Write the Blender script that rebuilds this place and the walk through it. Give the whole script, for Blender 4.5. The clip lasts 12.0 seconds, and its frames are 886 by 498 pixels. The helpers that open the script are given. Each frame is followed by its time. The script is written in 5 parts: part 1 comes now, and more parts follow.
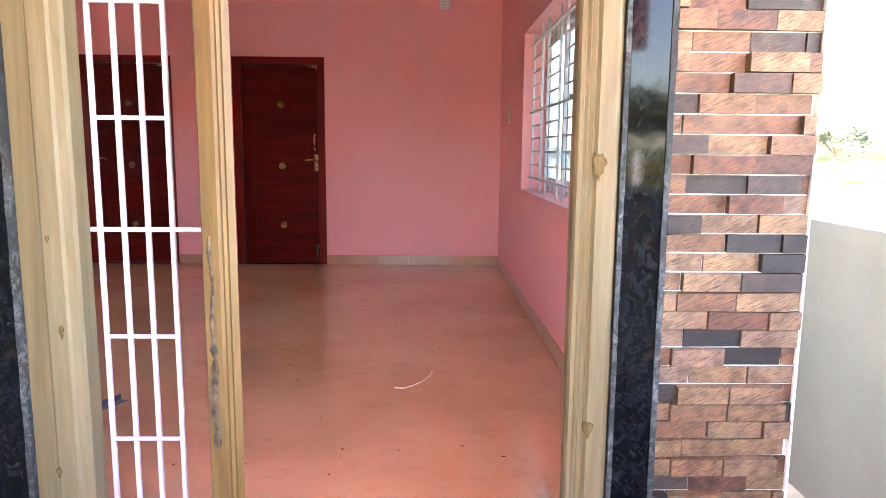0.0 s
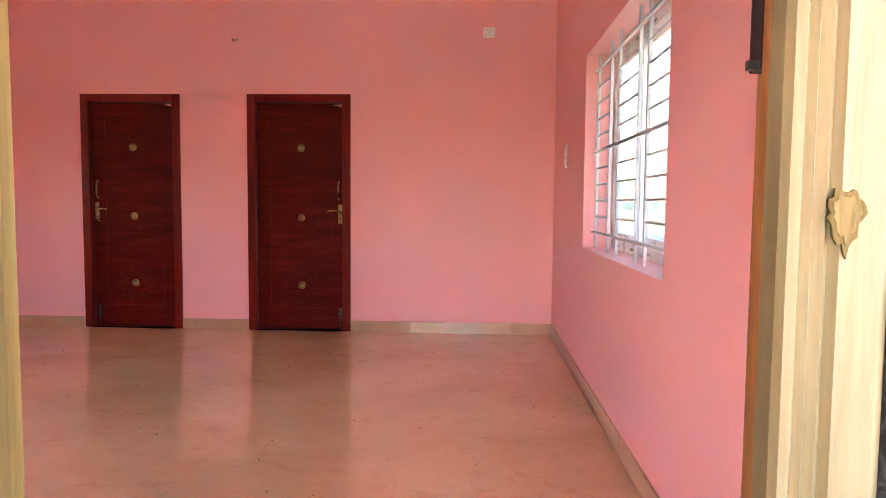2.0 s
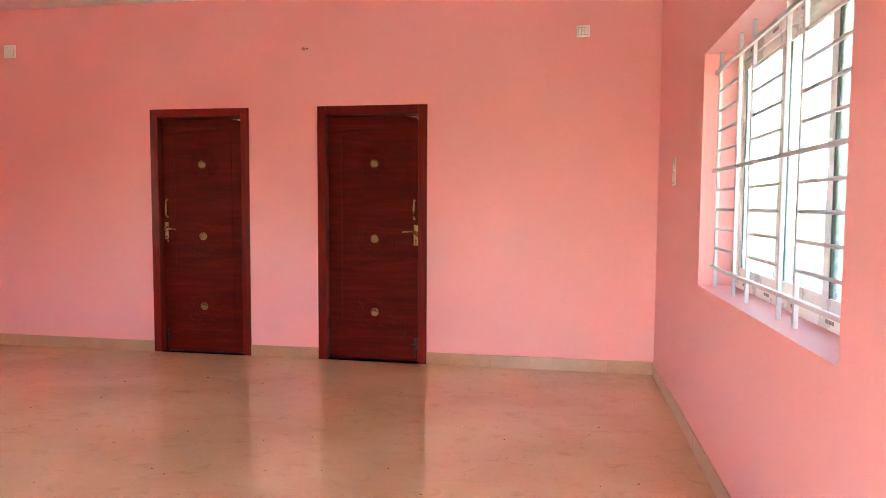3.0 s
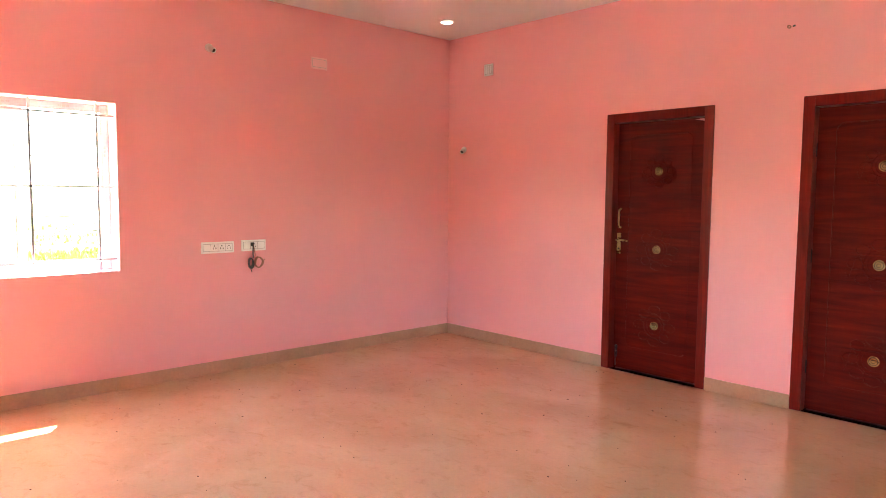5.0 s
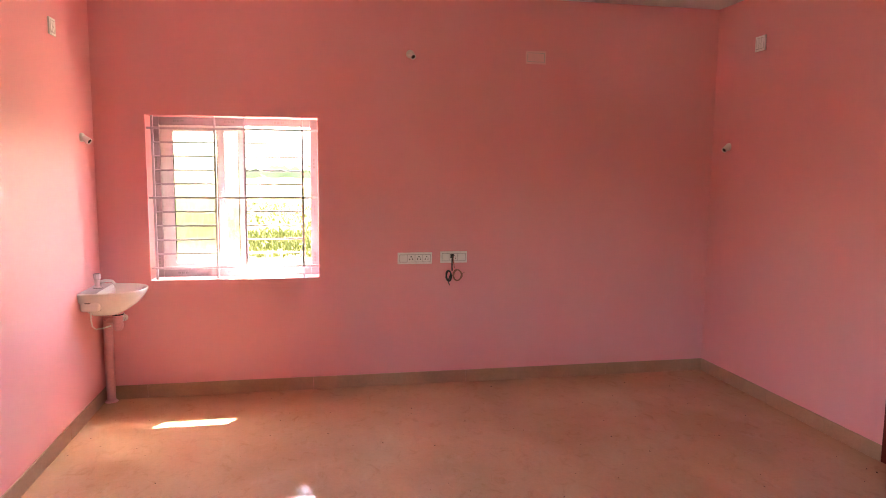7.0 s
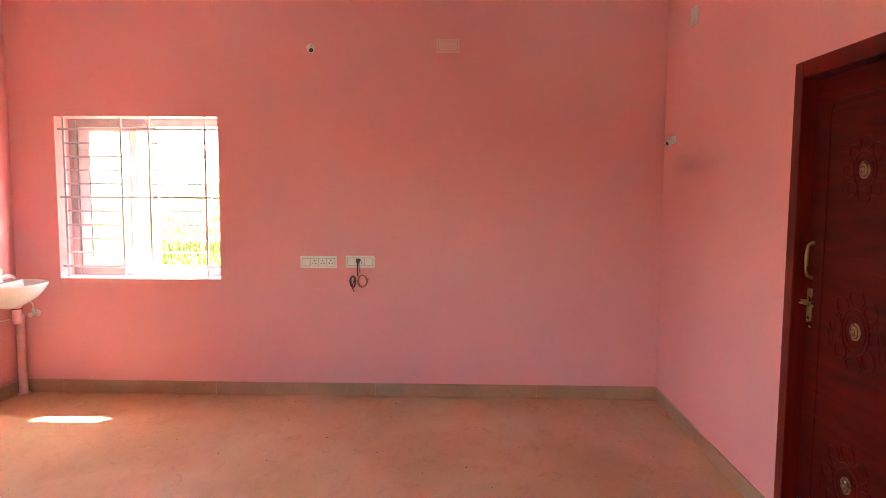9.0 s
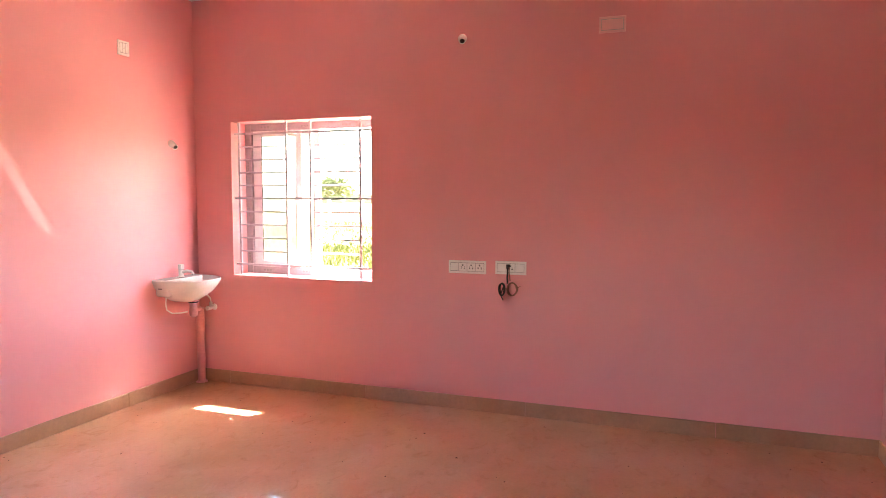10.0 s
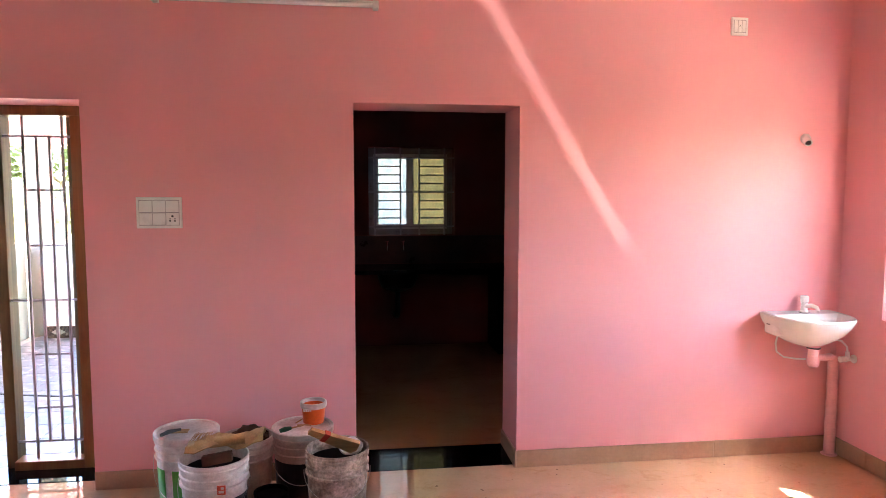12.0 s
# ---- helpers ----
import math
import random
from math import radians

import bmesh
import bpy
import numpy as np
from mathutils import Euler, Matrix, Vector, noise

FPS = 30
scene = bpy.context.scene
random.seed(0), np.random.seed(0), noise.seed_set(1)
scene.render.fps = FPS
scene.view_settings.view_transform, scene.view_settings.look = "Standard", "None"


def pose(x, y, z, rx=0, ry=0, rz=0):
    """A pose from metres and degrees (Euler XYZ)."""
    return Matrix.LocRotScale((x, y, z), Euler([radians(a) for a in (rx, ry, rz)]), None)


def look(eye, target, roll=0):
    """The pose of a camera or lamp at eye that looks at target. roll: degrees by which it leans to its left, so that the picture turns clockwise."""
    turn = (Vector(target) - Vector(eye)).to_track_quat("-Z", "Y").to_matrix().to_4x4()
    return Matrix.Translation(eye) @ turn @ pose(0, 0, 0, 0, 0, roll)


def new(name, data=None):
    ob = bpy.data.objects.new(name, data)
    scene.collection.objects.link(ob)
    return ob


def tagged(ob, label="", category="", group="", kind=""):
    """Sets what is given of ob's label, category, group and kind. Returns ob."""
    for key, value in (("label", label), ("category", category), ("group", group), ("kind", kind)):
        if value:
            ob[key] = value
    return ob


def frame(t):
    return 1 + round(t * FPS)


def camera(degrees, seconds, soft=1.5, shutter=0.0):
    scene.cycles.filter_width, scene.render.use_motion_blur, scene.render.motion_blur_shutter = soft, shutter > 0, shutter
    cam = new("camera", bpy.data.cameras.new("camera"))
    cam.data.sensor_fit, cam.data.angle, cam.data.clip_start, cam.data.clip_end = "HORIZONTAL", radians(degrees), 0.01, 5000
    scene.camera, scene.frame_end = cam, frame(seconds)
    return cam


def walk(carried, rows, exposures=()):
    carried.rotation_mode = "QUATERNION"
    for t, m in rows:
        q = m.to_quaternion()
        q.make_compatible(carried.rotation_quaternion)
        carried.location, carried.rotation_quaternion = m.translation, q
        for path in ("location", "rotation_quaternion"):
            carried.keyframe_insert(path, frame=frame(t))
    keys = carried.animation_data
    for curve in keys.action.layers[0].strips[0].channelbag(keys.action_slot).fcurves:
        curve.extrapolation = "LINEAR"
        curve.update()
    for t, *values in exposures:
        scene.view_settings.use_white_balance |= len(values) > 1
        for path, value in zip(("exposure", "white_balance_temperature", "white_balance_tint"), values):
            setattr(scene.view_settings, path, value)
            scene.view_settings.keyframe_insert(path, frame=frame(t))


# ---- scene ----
cam = camera(66.2, 12.0, soft=0.9)
PATH = [
    (0, (0.814, 0.543, 1.187), (0.861, 2.522, 0.9), 0.5),
    (0.5, (0.851, 0.635, 1.147), (0.857, 2.63, 1.004), 0.5),
    (1, (0.835, 0.862, 1.114), (0.813, 2.858, 0.983), 0.5),
    (1.5, (0.851, 1.283, 1.123), (0.787, 3.277, 0.988), 0.5),
    (2, (0.871, 1.593, 1.166), (0.779, 3.586, 1.028), 0.5),
    (2.5, (0.907, 1.989, 1.215), (0.702, 3.974, 1.077), 0.6),
    (2.7, (0.894, 2.085, 1.254), (0.648, 4.065, 1.119), 0.5),
    (4.3, (0.633, 2.565, 1.401), (-0.495, 4.211, 1.271), 0.5),
    (4.5, (0.625, 2.611, 1.423), (-0.62, 4.17, 1.284), 0.7),
    (5, (0.574, 2.758, 1.43), (-0.89, 4.111, 1.273), 0.5),
    (5.5, (0.527, 3.032, 1.476), (-1.147, 4.113, 1.305), 0.4),
    (6, (0.587, 3.427, 1.581), (-1.256, 4.174, 1.376), 0.6),
    (6.5, (0.601, 3.882, 1.664), (-1.316, 4.407, 1.438), 0.5),
    (7, (0.613, 4.304, 1.679), (-1.338, 4.681, 1.451), 0.5),
    (7.5, (0.556, 4.676, 1.644), (-1.406, 4.997, 1.428), 0.4),
    (7.7, (0.574, 4.857, 1.626), (-1.391, 5.16, 1.418), 0.4),
    (9.5, (0.166, 6.405, 1.531), (-1.802, 6.093, 1.359), 0.2),
    (10, (-0.133, 6.517, 1.495), (-2.007, 5.835, 1.338), 0.1),
    (10.5, (-0.428, 6.633, 1.489), (-2.037, 5.455, 1.34), 0.0),
    (11, (-0.791, 6.67, 1.484), (-2.024, 5.103, 1.336), -0.0),
    (11.3, (-1.068, 6.581, 1.523), (-2.011, 4.825, 1.358), 0.6),
    (11.5, (-1.29, 6.638, 1.558), (-2.023, 4.785, 1.392), 0.1),
    (12, (-1.68, 6.489, 1.578), (-1.946, 4.514, 1.406), 0.1),
]
EXPOSURES = [(0.0, 5.48, 7000, 20), (1.0, 5.72, 7050, 22), (1.5, 5.92, 7300, 19), (2.5, 6.12, 7700, 12), (4.5, 7.32, 7500, -4), (5.0, 6.68, 7550, 3), (5.5, 6.3, 7600, 7), (6.5, 5.78, 7900, 16), (7.5, 5.62, 7600, 18), (9.5, 6.2, 7700, 6), (10.0, 5.82, 7600, 18), (10.5, 5.02, 6750, 27), (11.0, 4.85, 6350, 28), (11.5, 5.34, 6100, 22), (12.0, 5.88, 6450, 6)]
walk(cam, [(t, look(eye, target, roll)) for t, eye, target, roll in PATH], EXPOSURES)

# ---- world, sun ----
SUN_WAY = Vector((-0.62, 0.40, 1.0)).normalized()
world = bpy.data.worlds.new("sky")
scene.world = world
world.use_nodes = True
wn = world.node_tree.nodes
sky = wn.new("ShaderNodeTexSky")
sky.sky_type = "NISHITA"
sky.sun_disc = False
sky.sun_elevation = math.asin(SUN_WAY.z)
sky.sun_rotation = math.atan2(SUN_WAY.x, SUN_WAY.y)
sky.air_density, sky.dust_density, sky.ozone_density = 1.0, 1.0, 1.0
wn["Background"].inputs["Strength"].default_value = 0.13
world.node_tree.links.new(sky.outputs["Color"], wn["Background"].inputs["Color"])

sun_lamp = bpy.data.lights.new("sun", "SUN")
sun_lamp.energy, sun_lamp.angle, sun_lamp.color = 5.0, radians(0.5), (1.0, 0.95, 0.88)
sun = new("sun", sun_lamp)
sun.matrix_world = look(SUN_WAY * 30, (0, 0, 0))

# added area lamp, standing in for the sun patch mirrored from the polished floor under the west window up to the south
# wall
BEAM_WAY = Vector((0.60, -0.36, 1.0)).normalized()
glint_lamp = bpy.data.lights.new("added_streak_lamp", "AREA")
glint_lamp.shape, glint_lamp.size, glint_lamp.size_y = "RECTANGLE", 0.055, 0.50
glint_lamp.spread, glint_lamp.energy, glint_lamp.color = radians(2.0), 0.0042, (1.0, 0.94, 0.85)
glint = new("added_streak_lamp", glint_lamp)
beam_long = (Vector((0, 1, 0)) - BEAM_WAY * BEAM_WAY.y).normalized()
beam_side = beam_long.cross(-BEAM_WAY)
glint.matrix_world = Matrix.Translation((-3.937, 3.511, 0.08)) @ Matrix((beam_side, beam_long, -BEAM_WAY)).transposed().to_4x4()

# ---- plan (metres) ----
NORTH, SOUTH, WEST, EAST, TOP = 7.58, 2.81, -4.57, 1.558, 3.0
FRONT = 2.42                      # outer face of the front wall
WEST_OUT, EAST_OUT = WEST - 0.23, EAST + 0.23
KITCHEN_S, KITCHEN_E = -0.35, -0.62
PORCH_Z, GROUND_Z = -0.15, -0.55


# ---- material helpers ----
def material(name):
    m = bpy.data.materials.new(name)
    m.use_nodes = True
    return m, m.node_tree, m.node_tree.nodes["Principled BSDF"]


def noise_tex(t, scale, detail=6.0, rough=0.6, stretch=(1, 1, 1), distortion=0.0, space="Object"):
    n = t.nodes
    c, mp, no = n.new("ShaderNodeTexCoord"), n.new("ShaderNodeMapping"), n.new("ShaderNodeTexNoise")
    mp.inputs["Scale"].default_value = stretch
    no.inputs["Scale"].default_value = scale
    no.inputs["Detail"].default_value = detail
    no.inputs["Roughness"].default_value = rough
    no.inputs["Distortion"].default_value = distortion
    t.links.new(c.outputs[space], mp.inputs["Vector"])
    t.links.new(mp.outputs["Vector"], no.inputs["Vector"])
    return no.outputs["Fac"]


def ramp(t, fac, stops):
    r = t.nodes.new("ShaderNodeValToRGB")
    el = r.color_ramp.elements
    while len(el) < len(stops):
        el.new(0.5)
    for e, (p, c) in zip(el, stops):
        e.position, e.color = p, (*c, 1) if len(c) == 3 else c
    t.links.new(fac, r.inputs["Fac"])
    return r.outputs["Color"]


def mixed(t, fac, a, b, mode="MIX"):
    m = t.nodes.new("ShaderNodeMix")
    m.data_type, m.blend_type = "RGBA", mode
    for sock, v in ((m.inputs["Factor"], fac), (m.inputs["A"], a), (m.inputs["B"], b)):
        if isinstance(v, (int, float)):
            sock.default_value = v
        elif isinstance(v, tuple):
            sock.default_value = (*v, 1)
        else:
            t.links.new(v, sock)
    return m.outputs["Result"]


def bumped(t, b, fac, strength, distance=0.01):
    bp = t.nodes.new("ShaderNodeBump")
    bp.inputs["Strength"].default_value = strength
    bp.inputs["Distance"].default_value = distance
    t.links.new(fac, bp.inputs["Height"])
    t.links.new(bp.outputs["Normal"], b.inputs["Normal"])


def surface(name, a, b, rough=0.5, metal=0.0, scale=3.0, fine=60.0, bump=0.1, rough_var=0.1, stretch=(1, 1, 1), spec=0.5, fine_amt=0.25):
    """Two colours mixed at a large scale, grain at a fine one, uneven gloss, fine relief."""
    m, t, p = material(name)
    big, small = noise_tex(t, scale, 5, 0.6, stretch), noise_tex(t, fine, 4, 0.6, stretch)
    col = ramp(t, big, [(0.35, a), (0.65, b)])
    grain = ramp(t, small, [(0.3, (1 - fine_amt,) * 3), (0.7, (1.0,) * 3)])
    col = mixed(t, 1.0, col, grain, "MULTIPLY")
    t.links.new(col, p.inputs["Base Color"])
    lo, hi = max(rough - rough_var, 0.02), min(rough + rough_var, 1)
    t.links.new(ramp(t, big, [(0.3, (lo,) * 3), (0.7, (hi,) * 3)]), p.inputs["Roughness"])
    p.inputs["Metallic"].default_value = metal
    p.inputs["Specular IOR Level"].default_value = spec
    if bump:
        bumped(t, p, small, bump, 0.004)
    return m


def wood(name, dark, mid, light, rough=0.45, along="z", scale=14.0, knots=False, spec=0.5):
    m, t, p = material(name)
    st = {"z": (1, 1, 0.07), "x": (0.07, 1, 1), "y": (1, 0.07, 1)}[along]
    g = noise_tex(t, scale, 7, 0.65, st, 1.2)
    f = noise_tex(t, scale * 9, 4, 0.6, st, 0.3)
    col = ramp(t, g, [(0.28, dark), (0.5, mid), (0.7, light)])
    col = mixed(t, 0.5, col, ramp(t, f, [(0.3, (0.72,) * 3), (0.7, (1.05,) * 3)]), "MULTIPLY")
    if knots:
        v = t.nodes.new("ShaderNodeTexVoronoi")
        v.inputs["Scale"].default_value = 2.4
        c, mp = t.nodes.new("ShaderNodeTexCoord"), t.nodes.new("ShaderNodeMapping")
        mp.inputs["Scale"].default_value = (2.6, 2.6, 1.0)
        t.links.new(c.outputs["Object"], mp.inputs["Vector"])
        t.links.new(mp.outputs["Vector"], v.inputs["Vector"])
        k = ramp(t, v.outputs["Distance"], [(0.05, (1.0,) * 3), (0.12, (0.0,) * 3)])
        col = mixed(t, k, col, mixed(t, 0.6, dark, (0.10, 0.05, 0.02)))
    t.links.new(col, p.inputs["Base Color"])
    p.inputs["Roughness"].default_value = rough
    p.inputs["Specular IOR Level"].default_value = spec
    bumped(t, p, f, 0.18, 0.003)
    return m


# ---- materials ----
PINK = surface("pink_wall_paint", (0.80, 0.350, 0.362), (0.84, 0.37, 0.382), 0.55, scale=0.9, fine=220, bump=0.06, rough_var=0.06, fine_amt=0.03, spec=0.35)
WHITE_PAINT = surface("white_ceiling_paint", (0.80, 0.78, 0.76), (0.84, 0.82, 0.80), 0.8, scale=1.2, fine=160, bump=0.05, fine_amt=0.04, spec=0.3)
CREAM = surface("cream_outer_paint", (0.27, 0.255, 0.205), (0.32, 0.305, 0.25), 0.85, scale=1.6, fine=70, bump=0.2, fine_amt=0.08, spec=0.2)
UPVC = surface("white_upvc", (0.80, 0.80, 0.82), (0.86, 0.86, 0.87), 0.3, scale=4, fine=200, bump=0.0, fine_amt=0.03)
PINK_PLATE = surface("pink_tinted_plastic", (0.84, 0.50, 0.49), (0.87, 0.53, 0.52), 0.35, scale=9, fine=200, bump=0.0, fine_amt=0.04)
PLATE = surface("white_switch_plastic", (0.80, 0.79, 0.75), (0.85, 0.84, 0.80), 0.32, scale=9, fine=200, bump=0.0, fine_amt=0.04)
# film print; also colours the painted shadow strips on switch plates
INK_AND_GAP_SHADE = surface("grey_print_and_gap_shade", (0.28, 0.26, 0.27), (0.36, 0.33, 0.34), 0.5, fine=90, bump=0.0)
GRILLE = surface("lilac_white_enamel", (0.53, 0.50, 0.575), (0.61, 0.58, 0.645), 0.35, scale=6, fine=120, bump=0.04, fine_amt=0.1)
CERAMIC = surface("white_ceramic", (0.82, 0.81, 0.78), (0.86, 0.85, 0.82), 0.12, scale=5, fine=60, bump=0.0, rough_var=0.04, fine_amt=0.03)
PINK_PIPE = surface("pink_painted_pipe", (0.72, 0.34, 0.36), (0.80, 0.42, 0.43), 0.45, scale=8, fine=90, bump=0.05, fine_amt=0.1)
CHROME = surface("chrome", (0.75, 0.75, 0.76), (0.82, 0.82, 0.83), 0.12, 1.0, bump=0.0, rough_var=0.05, fine_amt=0.05)
BRASS = surface("brass", (0.30, 0.185, 0.075), (0.50, 0.34, 0.155), 0.3, 1.0, scale=20, fine=200, bump=0.03, fine_amt=0.2)
DARK_METAL = surface("dark_metal", (0.03, 0.03, 0.035), (0.06, 0.06, 0.06), 0.35, 0.7, bump=0.05)
# the kitchen's dimness is put into this colour, darker than the room's pink
KITCHEN_DIM_PAINT = surface("maroon_paint_with_dimness", (0.20, 0.06, 0.05), (0.26, 0.085, 0.07), 0.7, scale=1.2, fine=120, bump=0.08, fine_amt=0.08, spec=0.2)
BLACK_PLASTIC = surface("black_plastic", (0.012, 0.012, 0.012), (0.03, 0.03, 0.03), 0.4, bump=0.03)
DOOR_WOOD = wood("dark_red_door_veneer", (0.050, 0.0022, 0.0010), (0.090, 0.0042, 0.0018), (0.128, 0.0080, 0.0030), 0.5, "x", 16.0, spec=0.10)
DOOR_FRAME = wood("red_brown_varnished_frame", (0.10, 0.0038, 0.0022), (0.15, 0.007, 0.0035), (0.20, 0.012, 0.006), 0.3, "z", 16.0, spec=0.2)
RAW_WOOD = wood("pale_unfinished_teak", (0.105, 0.078, 0.030), (0.152, 0.124, 0.061), (0.192, 0.163, 0.089), 0.6, "z", 10.0, knots=True)
VARNISHED = wood("orange_brown_varnished_teak", (0.16, 0.055, 0.012), (0.26, 0.10, 0.025), (0.33, 0.15, 0.045), 0.3, "z", 12.0)
POST_WOOD = wood("golden_teak", (0.070, 0.035, 0.008), (0.140, 0.083, 0.020), (0.205, 0.136, 0.046), 0.55, "z", 11.0, knots=True)
CARDBOARD = surface("brown_cardboard", (0.40, 0.225, 0.09), (0.54, 0.33, 0.15), 0.8, scale=14, fine=120, bump=0.2)
CONCRETE = surface("weathered_concrete", (0.36, 0.34, 0.31), (0.48, 0.46, 0.42), 0.9, scale=5, fine=70, bump=0.3)


def floor_material():
    m, t, p = material("polished_beige_floor_tile")
    cloud = noise_tex(t, 1.1, 6, 0.55, (1, 1.2, 1), 0.4)
    vein = noise_tex(t, 8.0, 8, 0.7, (1, 1.4, 1), 0.8)
    fine = noise_tex(t, 46, 5, 0.7)
    col = ramp(t, cloud, [(0.30, (0.53, 0.325, 0.190)), (0.5, (0.61, 0.38, 0.235)), (0.70, (0.66, 0.44, 0.28))])
    streak = ramp(t, vein, [(0.30, (0.86, 0.81, 0.76)), (0.46, (1.0, 1.0, 1.0)), (0.62, (1.0, 1.0, 1.0)), (0.74, (1.06, 1.06, 1.05))])
    col = mixed(t, 1.0, col, streak, "MULTIPLY")
    col = mixed(t, 1.0, col, ramp(t, fine, [(0.25, (0.92,) * 3), (0.6, (1.0,) * 3)]), "MULTIPLY")
    speck = noise_tex(t, 19, 3, 0.5)
    col = mixed(t, ramp(t, speck, [(0.745, (0.0,) * 3), (0.77, (0.7,) * 3)]), col, (0.17, 0.09, 0.05))
    # dry dust and smears lie on the polish in patches
    dust = noise_tex(t, 3.4, 8, 0.72, (1, 2.0, 1), 1.4)
    smear = ramp(t, dust, [(0.56, (0.0,) * 3), (0.66, (1.0,) * 3)])
    col = mixed(t, mixed(t, 1.0, smear, (0.22, 0.22, 0.22), "MULTIPLY"), col, (0.66, 0.47, 0.34))
    t.links.new(col, p.inputs["Base Color"])
    t.links.new(ramp(t, dust, [(0.56, (0.004,) * 3), (0.70, (0.26,) * 3)]), p.inputs["Roughness"])
    p.inputs["Specular IOR Level"].default_value = 1.0
    p.inputs["IOR"].default_value = 1.62
    return m


def granite_material(name, a, b, fleck, rough):
    m, t, p = material(name)
    g, f, w = noise_tex(t, 34, 9, 0.78, (1, 1, 0.8), 0.9), noise_tex(t, 11, 7, 0.7), noise_tex(t, 4.5, 5, 0.6)
    col = ramp(t, g, [(0.46, a), (0.68, b)])
    col = mixed(t, ramp(t, f, [(0.58, (0,) * 3), (0.72, (0.8,) * 3)]), col, fleck)
    col = mixed(t, ramp(t, w, [(0.40, (0.85,) * 3), (0.56, (0,) * 3)]), col, a)
    t.links.new(col, p.inputs["Base Color"])
    p.inputs["Roughness"].default_value = rough
    p.inputs["Specular IOR Level"].default_value = 0.17
    return m


def stone_tile_material():
    """Ceramic print of split sandstone: each piece its own tone, with slanting dark grain."""
    m, t, p = material("split_stone_tile")
    oi = t.nodes.new("ShaderNodeObjectInfo")
    tone = ramp(t, oi.outputs["Random"], [(0.0, (0.016, 0.012, 0.011)), (0.17, (0.052, 0.036, 0.031)), (0.24, (0.078, 0.032, 0.020)), (0.40, (0.118, 0.052, 0.029)),
                                          (0.58, (0.152, 0.084, 0.046)), (0.78, (0.180, 0.114, 0.061)), (1.0, (0.172, 0.108, 0.076))])
    c, mp = t.nodes.new("ShaderNodeTexCoord"), t.nodes.new("ShaderNodeMapping")
    add = t.nodes.new("ShaderNodeVectorMath")
    add.operation = "ADD"
    comb = t.nodes.new("ShaderNodeCombineXYZ")
    sc = t.nodes.new("ShaderNodeMath")
    sc.operation = "MULTIPLY"
    sc.inputs[1].default_value = 7.0
    t.links.new(oi.outputs["Random"], sc.inputs[0])
    for k in "XYZ":
        t.links.new(sc.outputs[0], comb.inputs[k])
    t.links.new(c.outputs["Object"], add.inputs[0])
    t.links.new(comb.outputs[0], add.inputs[1])
    turn_map = t.nodes.new("ShaderNodeMapping")
    turn_map.inputs["Rotation"].default_value = (0, 0.45, 0)
    mp.inputs["Scale"].default_value = (16, 16, 190)
    n = t.nodes.new("ShaderNodeTexNoise")
    n.inputs["Scale"].default_value, n.inputs["Detail"].default_value, n.inputs["Roughness"].default_value = 2.2, 7, 0.7
    t.links.new(add.outputs[0], turn_map.inputs["Vector"])
    t.links.new(turn_map.outputs["Vector"], mp.inputs["Vector"])
    t.links.new(mp.outputs["Vector"], n.inputs["Vector"])
    grain = ramp(t, n.outputs["Fac"], [(0.38, (0.20, 0.15, 0.13)), (0.44, (0.70, 0.66, 0.63)), (0.52, (1.0, 1.0, 1.0)), (0.66, (1.45, 1.42, 1.36))])
    col = mixed(t, 1.0, tone, grain, "MULTIPLY")
    patch = t.nodes.new("ShaderNodeTexNoise")
    patch.inputs["Scale"].default_value, patch.inputs["Detail"].default_value = 22.0, 5.0
    t.links.new(add.outputs[0], patch.inputs["Vector"])
    col = mixed(t, 1.0, col, ramp(t, patch.outputs["Fac"], [(0.32, (0.55, 0.50, 0.48)), (0.5, (0.95, 0.95, 0.95)), (0.68, (1.25, 1.2, 1.1))]), "MULTIPLY")
    t.links.new(col, p.inputs["Base Color"])
    p.inputs["Roughness"].default_value = 0.42
    p.inputs["Specular IOR Level"].default_value = 0.35
    bumped(t, p, n.outputs["Fac"], 0.6, 0.004)
    return m


